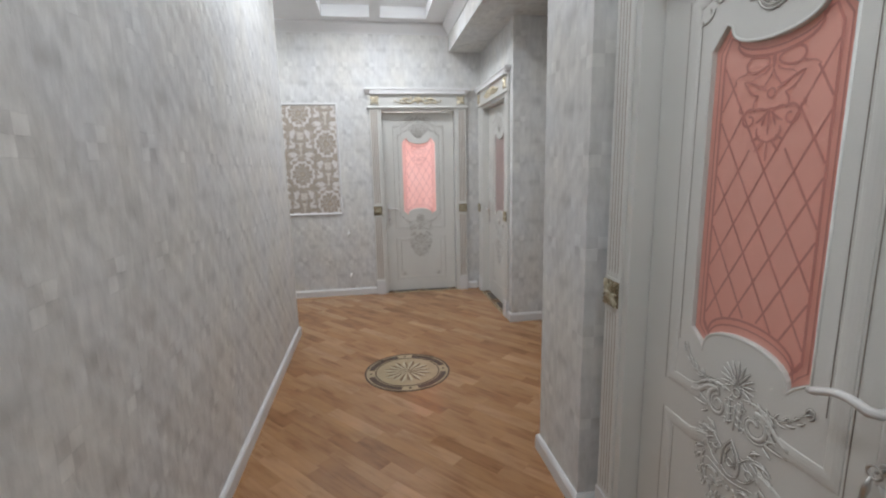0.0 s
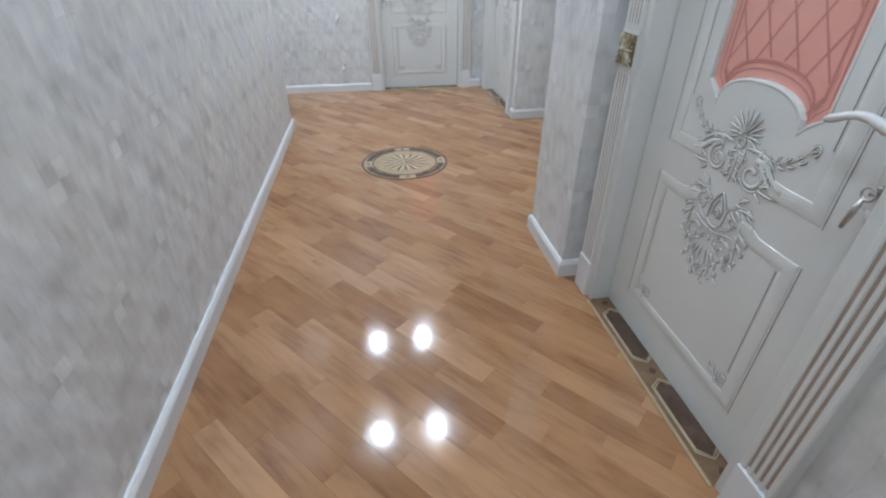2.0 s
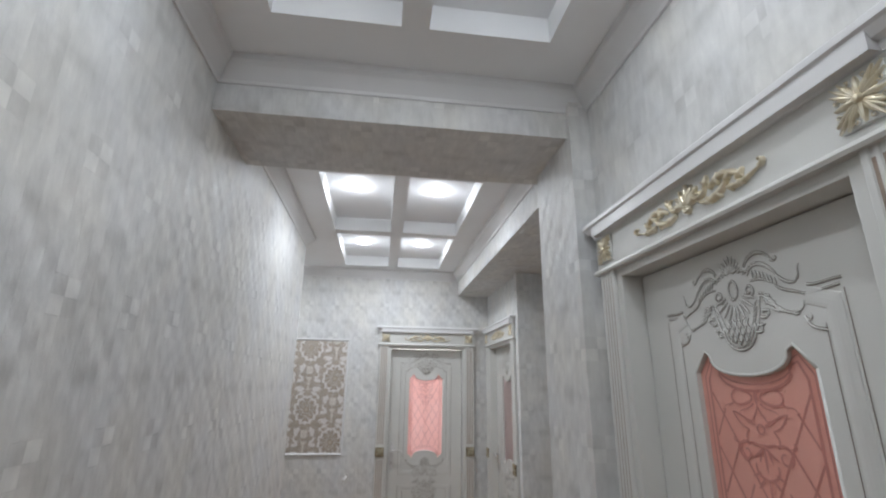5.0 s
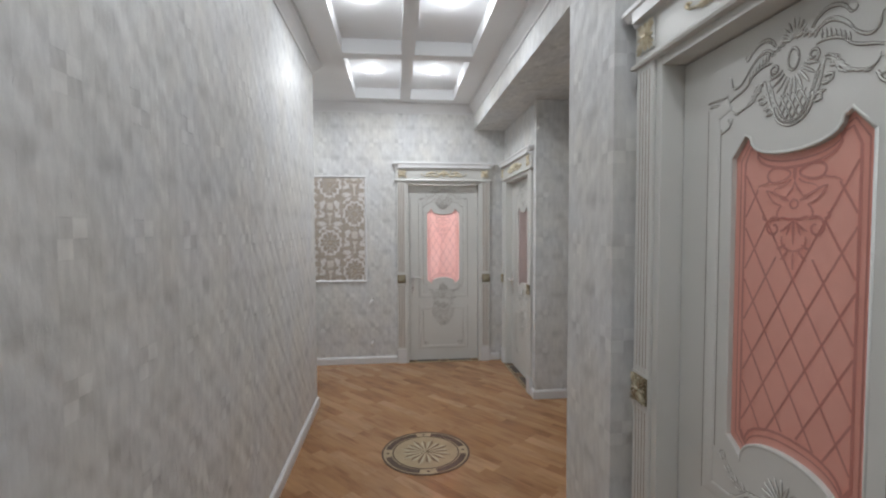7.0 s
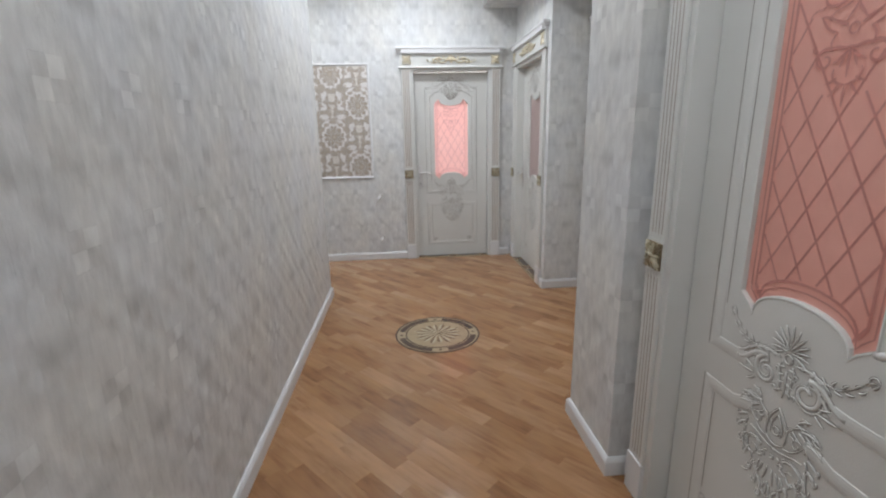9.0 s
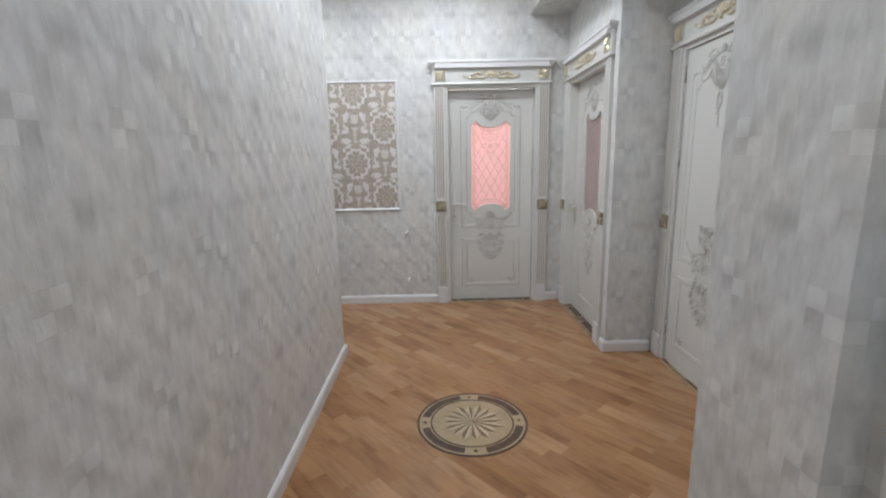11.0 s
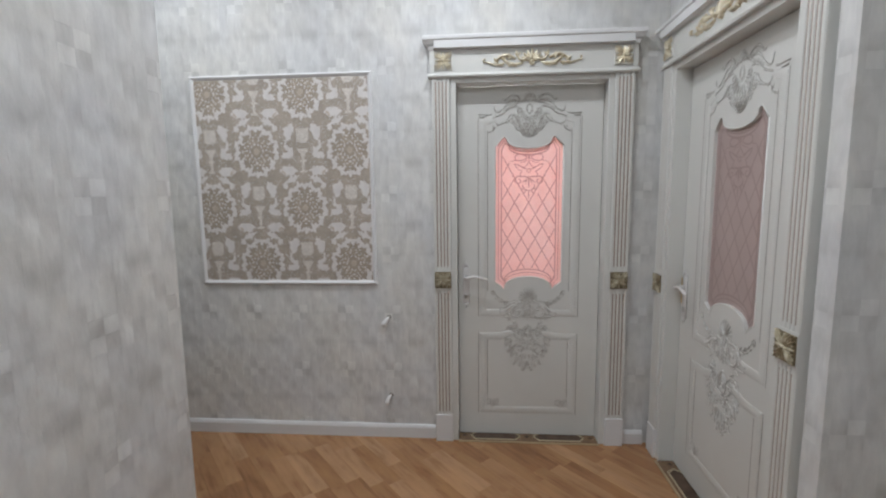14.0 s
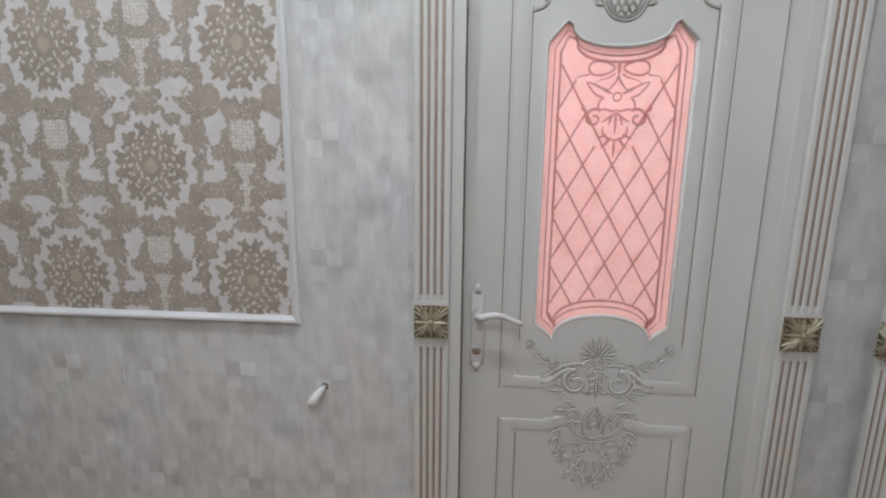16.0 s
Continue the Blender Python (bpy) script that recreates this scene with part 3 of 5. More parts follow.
def sprig_strokes(u, z):
    """Small corner flower."""
    out = []
    for k in (-1, 1):
        out.append((spiral(u + k * 0.02, z + 0.012, 0.015, 0.004, 90 - 90 * k, 90 + 250 * k, 12), 0.006, taper))
        out.append((bez((u, z - 0.02), (u + k * 0.012, z - 0.012), (u + k * 0.03, z - 0.016), (u + k * 0.036, z + 0.004), 7), 0.006, taper))
        out.append((blade(u, z - 0.018, 90 - 35 * k, 0.03, 0.2 * k, 5), 0.008, leafy))
    return out + [(blade(u, z - 0.02, 90, 0.045, 0.0, 5), 0.008, leafy), (blade(u, z - 0.022, -90, 0.016, 0.0, 5), 0.006, leafy)]


CACHE = {}


def cached(key, make):
    if key not in CACHE:
        CACHE[key] = make()
    return CACHE[key]


def beside(pts, gap):
    """The same stroke, set off to its left."""
    out = []
    for i, (u, z) in enumerate(pts):
        a, c = pts[max(i - 1, 0)], pts[min(i + 1, len(pts) - 1)]
        d = Vector((c[0] - a[0], c[1] - a[1]))
        d = d.normalized() if d.length > 1e-9 else Vector((1, 0))
        k = 1.0 - 0.7 * i / (len(pts) - 1)
        out.append((u - d.y * gap * k, z + d.x * gap * k))
    return out


def foliate(strokes):
    """Adds small leaves along the arms of a scroll."""
    out = list(strokes)
    for p, w, f in strokes:
        if len(p) != 9 or w < 0.0085:
            continue
        for i in (2, 4, 6):
            a = math.degrees(math.atan2(p[i + 1][1] - p[i - 1][1], p[i + 1][0] - p[i - 1][0]))
            for s in (-1, 1):
                out.append((blade(p[i][0], p[i][1], a + s * (58 - 2 * i), 0.019 - 0.0011 * i, -0.4 * s, 5), 0.0068, leafy))
    return out


def carve(key, strokes, height=0.0033, base=0.0):
    """Meshes of the raised carving and of the grey shade and patina painted in its hollows."""
    def make():
        a, c = bmesh.new(), bmesh.new()
        for p, w, f in foliate(strokes()):
            w = w * 1.15 if f is leafy else w
            ridge(a, p, w * 0.62, height * (0.55 + 0.45 * min(1, w / 0.01)), f, base + 0.0012)
            # Flat ribbon wider than the ridge, painting shade along its edges.
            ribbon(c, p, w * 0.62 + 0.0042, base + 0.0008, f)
            if len(p) >= 9 and w > 0.0068:
                q = beside(p, w * 0.8)
                ridge(a, q, w * 0.34, height * 0.55, f, base + 0.0012)
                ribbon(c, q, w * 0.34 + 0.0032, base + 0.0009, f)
        return mesh_of("carving", a, DOOR_PAINT, True), mesh_of("carving_shade", c, SHADE_PATINA)
    return cached(key, make)


# ---- the doors ----
# Local frame of a door: origin on the floor at the middle of the opening, on the wall's face; x to the side, -y into the hall.
def pane_outline(inset=0.0, n=14):
    """Outline of the shaped pane: eared top with a sagging middle, arched foot."""
    w, i = 0.19 - inset, inset
    top = [(w, 1.738 - i * 0.6), (0.144 - i * 0.2, 1.791 - i)]
    top += [(0.125 - i * 0.4, 1.780 - i)]
    top += [(0.125 * math.cos(math.pi * k / n) * (1 - i * 2), 1.780 - i - 0.055 * math.sin(math.pi * k / n) ** 0.8) for k in range(1, n)]
    top += [(-0.125 + i * 0.4, 1.780 - i), (-0.144 + i * 0.2, 1.791 - i), (-w, 1.738 - i * 0.6)]
    foot = [(-w, 0.955 + i * 0.8), (-0.155 + i * 0.3, 0.93 + i), (-0.138, 0.908 + i * 1.3)]
    foot += [(-0.138 * math.cos(math.pi * k / n), 0.908 + i * 1.2 + 0.08 * math.sin(math.pi * k / n) ** 0.75) for k in range(1, n)]
    foot += [(0.138, 0.908 + i * 1.3), (0.155 - i * 0.3, 0.93 + i), (w, 0.955 + i * 0.8)]
    return top + foot


def rosette(parent, u, z, y, size, dark):
    key = ("rosette", size, dark)

    def make():
        a = bmesh.new()
        h = size / 2
        box(a, -h, h, -0.006, 0.001, -h, h, 0.0015)
        for k in range(4):
            d, c = 45 + 90 * k, 90 * k
            # broad notched leaf to each corner, slim petals between, curls along the sides
            for turn_by, reach, wide in ((-13, 0.56, 0.12), (13, 0.56, 0.12), (0, 0.64, 0.10)):
                ridge(a, blade(size * 0.05 * math.cos(radians(d)), size * 0.05 * math.sin(radians(d)), d + turn_by, size * reach, 0.0), size * wide, 0.009, leafy, 0.006)
            ridge(a, blade(0, 0, c, size * 0.47, 0.0), size * 0.15, 0.010, leafy, 0.006)
            for e in (-1, 1):
                ridge(a, blade(0, 0, c + 19 * e, size * 0.44, 0.12 * e), size * 0.075, 0.007, leafy, 0.006)
                p = Vector((math.cos(radians(c + 21 * e)), math.sin(radians(c + 21 * e)))) * size * 0.45
                ridge(a, spiral(p.x, p.y, size * 0.05, size * 0.02, c + 180, c + 180 + 300 * e, 8), size * 0.05, 0.006, even, 0.006)
        lathe(a, [(size * 0.10, 0.0), (size * 0.095, 0.009), (size * 0.06, 0.015), (0.001, 0.016)], 12, Matrix.Translation((0, -0.005, 0)) @ pose(0, 0, 0, 90))
        for f in a.faces:
            f.material_index = 1 if min(v.co.y for v in f.verts) < -0.0105 else 0
        me = mesh_of("rosette", a, GILT_DARK if dark else DOOR_PAINT, False)
        me.materials.append(GILT_OLD if dark else GILT)
        return me
    ob = part("rosette", cached(key, make), None, parent, "gilded square flower rosette")
    ob.location = (u, y, z)
    return ob


def pilaster(parent, u, width, top):
    """Fluted strip on a plinth block, with a gilded rosette at half height."""
    h = width / 2
    bm = bmesh.new()
    grooves = [(k - 1.5) * width * 0.19 for k in range(4)]
    gw = width * 0.048
    # the cross-section with four hollow flutes, carried up the strip
    section = [(-h, 0.0), (-h, -0.036), (-h + 0.004, -0.04)]
    for g in grooves:
        section += [(g - gw * 1.25, -0.04), (g - gw * 0.7, -0.0365), (g + gw * 0.7, -0.0365), (g + gw * 1.25, -0.04)]
    section += [(h - 0.004, -0.04), (h, -0.036), (h, 0.0)]

    def run(z0, z1):
        prism(bm, [(u + a, c) for a, c in section], z0, z1)
    run(0.165, 0.925)
    run(1.04, top)
    box(bm, u - h, u + h, -0.041, 0.0, 0.925, 1.04)
    ob = part("pilaster", bm, DOOR_PAINT, parent)
    plinth = bmesh.new()
    box(plinth, u - h - 0.001, u + h + 0.001, -0.046, 0.0, 0.0, 0.165, 0.003)
    part("plinth", plinth, TRIM_PAINT, ob)
    for g in grooves:
        fl = bmesh.new()
        for z0, z1 in ((0.185, 0.905), (1.06, top - 0.02)):
            box(fl, u + g - gw * 0.78, u + g + gw * 0.78, -0.0370, -0.034, z0, z1)
        part("flute", fl, FLUTE, ob, "rose-grey painted flute")
    rosette(ob, u, 0.983, -0.041, 0.094, True)
    return ob


def handle_set(parent, u, y, side, key_in_lock):
    """White lever on a long plate; side is the way in which the lever points."""
    bm = bmesh.new()
    box(bm, u - 0.021, u + 0.021, y - 0.009, y + 0.001, 0.825, 1.05, 0.006)
    ridge(bm, [(u, 1.045), (u, 1.075)], 0.03, 0.008, taper, -y + 0.004)
    ridge(bm, [(u, 0.83), (u, 0.80)], 0.03, 0.008, taper, -y + 0.004)
    plate = part("handle", bm, ENAMEL, parent, "white enamelled lever handle on a long plate", True)
    lv = bmesh.new()
    pts = [(u, y - 0.005, 0.985), (u, y - 0.045, 0.985), (u + side * 0.012, y - 0.056, 0.986)]
    pts += [(u + side * (0.012 + 0.115 * t), y - 0.056 - 0.004 * math.sin(t * 3), 0.986 + 0.012 * math.sin(t * 4.2) - 0.004 * t) for t in (0.15, 0.3, 0.45, 0.6, 0.75, 0.88, 1.0)]
    tube(lv, pts, [0.012, 0.010, 0.011, 0.010, 0.009, 0.0085, 0.008, 0.0085, 0.009, 0.006], 10)
    part("lever", lv, ENAMEL, parent, "curved white lever", True)
    lock = bmesh.new()
    lathe(lock, [(0.013, 0), (0.013, 0.004), (0.010, 0.006), (0.001, 0.006)], 14, Matrix.Translation((u, y - 0.008, 0.868)) @ pose(0, 0, 0, 90))
    part("keyhole_rose", lock, STEEL, parent, "steel keyhole rose", True)
    if key_in_lock:
        k = bmesh.new()
        tube(k, [(u, y - 0.01, 0.868), (u, y - 0.034, 0.868)], 0.0035, 8)
        tube(k, [(u + 0.013 * math.cos(a), y - 0.036 - 0.001, 0.868 + 0.013 * math.sin(a)) for a in [i * math.pi / 8 for i in range(17)]], 0.003, 6)
        tube(k, [(u - 0.004, y - 0.038, 0.857), (u - 0.008, y - 0.039, 0.83), (u - 0.016, y - 0.038, 0.79)], [0.003, 0.007, 0.004], 6)
        part("key", k, STEEL, parent, "steel key in the lock with a tag", True)


def leaf_glazed(parent, half, y0, height, pale=False):
    """Door leaf with a shaped pink pane, beads and carving; the front face is at y0."""
    def body():
        bm = bmesh.new()
        return mesh_of("leaf", pierced(bm, [(-half, 0.008), (half, 0.008), (half, height), (-half, height)], [pane_outline()], 0, 0.042, lambda a, c, d: (a, d, c)), DOOR_PAINT)
    leaf = part("leaf", cached(("leaf", half, height), body), None, parent)
    leaf.location = (0, y0, 0)
    pane = cached(("pane", pale), lambda: mesh_of("pane", pierced(bmesh.new(), pane_outline(-0.006), [], 0.014, 0.020, lambda a, c, d: (a, d, c)), GLASS_SHEEN if pale else GLASS))
    part("pane", pane, None, leaf, "pink satin glass pane with grey sheen in its colour" if pale else "pink satin glass pane")

    def lattice():
        bm = bmesh.new()
        ring = pane_outline(0.018) + pane_outline(0.018)[:1]
        ribbon(bm, ring, 0.0045, -0.0136, lambda t: 1.0)
        inner = pane_outline(0.034) + pane_outline(0.034)[:1]
        ribbon(bm, inner, 0.007, -0.0122, lambda t: 1.0)
        # crossing lines, kept inside the inner border
        step, slope = 0.16, 1.75
        for s in (-1, 1):
            for k in range(-4, 24):
                run = []
                for i in range(61):
                    u = -0.152 + 0.304 * i / 60
                    z = 0.72 + k * step * slope * 0.5 + s * u * slope
                    foot = 0.945 + 0.09 * max(0, 1 - (u / 0.125) ** 2) ** 0.5 - (0.02 if abs(u) > 0.125 else 0)
                    if foot < z < 1.70 - 0.055 * max(0, 1 - (u / 0.13) ** 2) ** 0.5 and not (z > 1.44 and abs(u) < 0.035 + 0.34 * (z - 1.44)):
                        run.append((u, z))
                if len(run) > 2:
                    ribbon(bm, [run[0], run[-1]], 0.0058, -0.0130 - 0.0003 * s, lambda t: 1.0)
        for i, (p, w, f) in enumerate(pane_flower()):
            ribbon(bm, p, w * 1.15, -0.0124 + 0.00003 * i, f)
        return mesh_of("lattice", bm, GLASS_SHEEN_LINE if pale else GLASS_LINE)
    part("lattice", cached(("lattice", pale), lattice), None, leaf, "etched diamond lattice with a flower")
    def lip():
        bm = bmesh.new()
        edge = pane_outline(-0.004)
        ridge(bm, edge + edge[:1], 0.008, 0.0018, lambda t: 1.0, 0.0)
        return mesh_of("pane_lip", bm, DOOR_PAINT, True)
    part("pane_lip", cached("lip", lip), None, leaf)
    carving, wash = carve("glazed", lambda: crest_strokes(1.944) + garland_strokes(0.772) + pendant_strokes(0.648) + sprig_strokes(0.205, 0.205) + sprig_strokes(-0.205, 0.205))
    part("carving", carving, None, leaf, "raised scroll and leaf carving")
    part("carving_shade", wash, None, leaf, "grey shade and patina painted in the hollows")
    if pale:
        latch = bmesh.new()
        box(latch, -half - 0.004, -half + 0.020, -0.003, 0.001, 0.895, 1.03, 0.001)
        box(latch, -half - 0.002, -half + 0.010, -0.010, -0.002, 0.945, 0.985, 0.002)
        part("latch_plate", latch, BRASS, leaf, "worn brass latch plate")
    frame_beads(leaf, "glazed", BEAD_RUNS, BEAD_GROOVES)
    return leaf


def pane_flower():
    """Ribbon bow over a pointed flower, two C-scrolls and hanging leaves."""
    one = lambda t: 1.0
    s = [([(0.046 + 0.034 * math.cos(radians(a)), 1.664 + (0.018 + 0.005 * math.cos(radians(a))) * math.sin(radians(a))) for a in range(180, 541, 20)], 0.0055, one),
         (bez((0.072, 1.654), (0.088, 1.636), (0.098, 1.654), (0.118, 1.632), 8), 0.005, taper),
         (bez((0.01, 1.65), (0.028, 1.63), (0.052, 1.642), (0.064, 1.62), 8), 0.0045, taper),
         # pointed flower, drawn in outline
         (bez((0.0, 1.645), (0.004, 1.626), (0.016, 1.62), (0.022, 1.608), 7), 0.005, even),
         (bez((0.022, 1.608), (0.04, 1.606), (0.064, 1.628), (0.084, 1.628), 7), 0.005, even),
         (bez((0.084, 1.628), (0.07, 1.61), (0.064, 1.592), (0.036, 1.588), 7), 0.005, even),
         (bez((0.036, 1.588), (0.05, 1.576), (0.052, 1.566), (0.046, 1.556), 6), 0.005, even),
         (blade(0.014, 1.598, 24, 0.036, 0.0), 0.0065, leafy),
         # scrolls, cup and hanging leaves
         (spiral(0.058, 1.533, 0.027, 0.006, 130, -290, 22), 0.0072, lambda t: 1 - 0.4 * t),
         (bez((0.0, 1.556), (0.014, 1.546), (0.026, 1.562), (0.042, 1.556), 7), 0.006, even),
         (spiral(0.086, 1.562, 0.010, 0.004, -140, 130, 8), 0.0045, taper),
         (bez((0.032, 1.512), (0.038, 1.492), (0.024, 1.478), (0.0, 1.476), 7), 0.006, even),
         (blade(0.004, 1.548, -52, 0.04, 0.3), 0.007, leafy),
         (blade(0.012, 1.482, -64, 0.036, 0.25), 0.0065, leafy), (blade(0.022, 1.492, -36, 0.028, 0.2), 0.006, leafy), (blade(0.01, 1.54, -70, 0.028, 0.0), 0.006, leafy)]
    s = both(s)
    s += [(blade(0, 1.682, -90, 0.036, 0.0), 0.010, leafy), (blade(0, 1.474, -90, 0.044, 0.0), 0.0065, leafy),
          (spiral(0, 1.59, 0.011, 0.011, 0, 360, 12), 0.0045, one), (blade(0, 1.552, -90, 0.06, 0.0), 0.0075, leafy)]
    return [([(u, z + 0.012) for u, z in p], w, f) for p, w, f in s]


BEAD_RUNS = ([(-0.205, 1.895), (-0.263, 1.873), (-0.263, 0.768), (-0.165, 0.768), (-0.13, 0.772)],
             [(-0.085, 0.645), (-0.12, 0.64), (-0.155, 0.625), (-0.263, 0.625), (-0.263, 0.162), (0.0, 0.162)])
BEAD_GROOVES = ((-0.29, 0.745, 1.895), (-0.236, 0.90, 1.83), (-0.29, 0.138, 0.645), (-0.236, 0.25, 0.6))
BEAD = [(-0.021, -0.001), (-0.018, 0.0018), (-0.010, 0.0030), (0.0, 0.0035), (0.010, 0.0030), (0.018, 0.0018), (0.021, -0.001)]


def frame_beads(leaf, key, lines, quirks):
    """Broad half-round beads and flat grey lines, painted as the shade of grooves, beside them, mirrored about the
    middle.
    """
    def make():
        a, c = bmesh.new(), bmesh.new()
        for s in (1, -1):
            for line in lines:
                sweep(a, [(s * u, z) for u, z in line][::s], BEAD)
            for u, z0, z1 in quirks:
                ribbon(c, [(s * u, z0), (s * u, z1)], 0.0028, 0.0007, lambda t: 1.0)
        bmesh.ops.transform(a, matrix=pose(0, 0, 0, 90), verts=a.verts[:])
        return mesh_of("bead", a, DOOR_PAINT), mesh_of("quirk", c, SHADE_PATINA)
    bead, quirk = cached(("beads", key), make)
    part("bead", bead, None, leaf)
    part("quirk", quirk, None, leaf, "flat grey line painted as a groove's shade")


def leaf_solid(parent, half, y0, height):
    def body():
        return mesh_of("leaf", box(bmesh.new(), -half, half, 0, 0.042, 0.008, height, 0.002), DOOR_PAINT)
    leaf = part("leaf", cached(("solid", half), body), None, parent)
    leaf.location = (0, y0, 0)
    k = half / 0.41

    def strokes():
        s = crest_strokes(1.94) + garland_strokes(0.76) + pendant_strokes(0.62) + lotus_strokes(0.985, 0.9)
        s += [(bez((0.0, 1.78), (0.03, 1.75), (0.03, 1.70), (0.0, 1.68)), 0.009, taper), (bez((0.0, 1.78), (-0.035, 1.74), (-0.02, 1.70), (0.0, 1.68)), 0.009, taper),
              (spiral(0.0, 1.655, 0.02, 0.006, 90, 420), 0.007, taper), (blade(0, 1.65, -90, 0.065, 0.1), 0.01, leafy)]
        s += sprig_strokes(-0.2, 0.2) + sprig_strokes(0.2, 0.2)
        return [([(u * k, z) for u, z in p], w, f) for p, w, f in s]
    carving, wash = carve("solid", strokes)
    part("carving", carving, None, leaf, "raised scroll and leaf carving")
    part("carving_shade", wash, None, leaf, "grey shade and patina painted in the hollows")
    frame_beads(leaf, "solid", [[(u * k, z) for u, z in line] for line in BEAD_RUNS], [(u * k, z0, z1) for u, z0, z1 in BEAD_GROOVES])
    return leaf


def frieze_strokes():
    s = [(bez((0.03, 0.0), (0.07, -0.03), (0.09, 0.03), (0.06, 0.03)), 0.014, taper),
         (bez((0.05, -0.02), (0.1, -0.045), (0.14, -0.02), (0.16, 0.01)), 0.017, leafy),
         (bez((0.09, 0.0), (0.13, 0.03), (0.17, 0.02), (0.2, -0.015)), 0.015, leafy),
         (spiral(0.145, 0.005, 0.024, 0.006, 200, -160), 0.009, taper),
         (bez((0.16, -0.025), (0.2, -0.035), (0.22, -0.02), (0.255, -0.012)), 0.012, taper),
         (spiral(0.252, -0.002, 0.012, 0.004, -90, 160, 8), 0.007, taper)]
    for i in range(4):
        s.append((blade(0.075 + 0.035 * i, 0.01 - 0.008 * i, 55 - 10 * i, 0.03, 0.3), 0.012, leafy))
        s.append((blade(0.08 + 0.035 * i, -0.02, -50 + 8 * i, 0.022, -0.3), 0.01, leafy))
    for a in (15, 38, 62):
        s.append((blade(0.004, -0.012, a, 0.056, 0.1), 0.015, leafy))
    s = both(s)
    s.append((blade(0, -0.012, 90, 0.062, 0.0), 0.016, leafy))
    s.append((spiral(0, -0.022, 0.009, 0.009, 0, 360, 10), 0.01, lambda t: 1.0))
    return s


def threshold(parent, half):
    """Inlaid wooden strip on the floor of the opening."""
    base = bmesh.new()
    box(base, -half, half, -0.035, 0.09, -0.004, 0.004)
    ob = part("threshold", base, INLAY_BROWN, parent, "inlaid wooden threshold strip")
    edge = bmesh.new()
    box(edge, -half, half, -0.047, -0.0355, -0.004, 0.006, 0.0015)
    part("edge_strip", edge, INLAY_TAN, ob)
    for s in (-1, 1):
        panel = bmesh.new()
        c, l, w = s * half * 0.46, half * 0.34, 0.032
        prism(panel, [(c - l, 0.022), (c - l + 0.03, 0.022 - w), (c + l - 0.03, 0.022 - w), (c + l, 0.022), (c + l - 0.03, 0.022 + w), (c - l + 0.03, 0.022 + w)], 0.004, 0.0062)
        part("dark_panel", panel, INLAY_DARK, ob)
        line = bmesh.new()
        for grow in (0.006, 0.013):
            a, e = l + grow, w + grow * 0.8
            o = [(c - a, 0.022), (c - a + 0.03, 0.022 - e), (c + a - 0.03, 0.022 - e), (c + a, 0.022), (c + a - 0.03, 0.022 + e), (c - a + 0.03, 0.022 + e)]
            i = [(c + (x - c) * 0.988, 0.022 + (y - 0.022) * 0.92) for x, y in o]
            for j in range(6):
                k = (j + 1) % 6
                prism(line, [o[j], o[k], i[k], i[j]], 0.0041, 0.0066 + grow * 0.02)
        part("inlay_line", line, INLAY_PALE, ob)
    for c in (-half * 0.92, 0.0, half * 0.92):
        d = bmesh.new()
        prism(d, [(c - 0.016, 0.022), (c, 0.008), (c + 0.016, 0.022), (c, 0.036)], 0.004, 0.0062)
        part("diamond", d, INLAY_DARK, ob)
    return ob


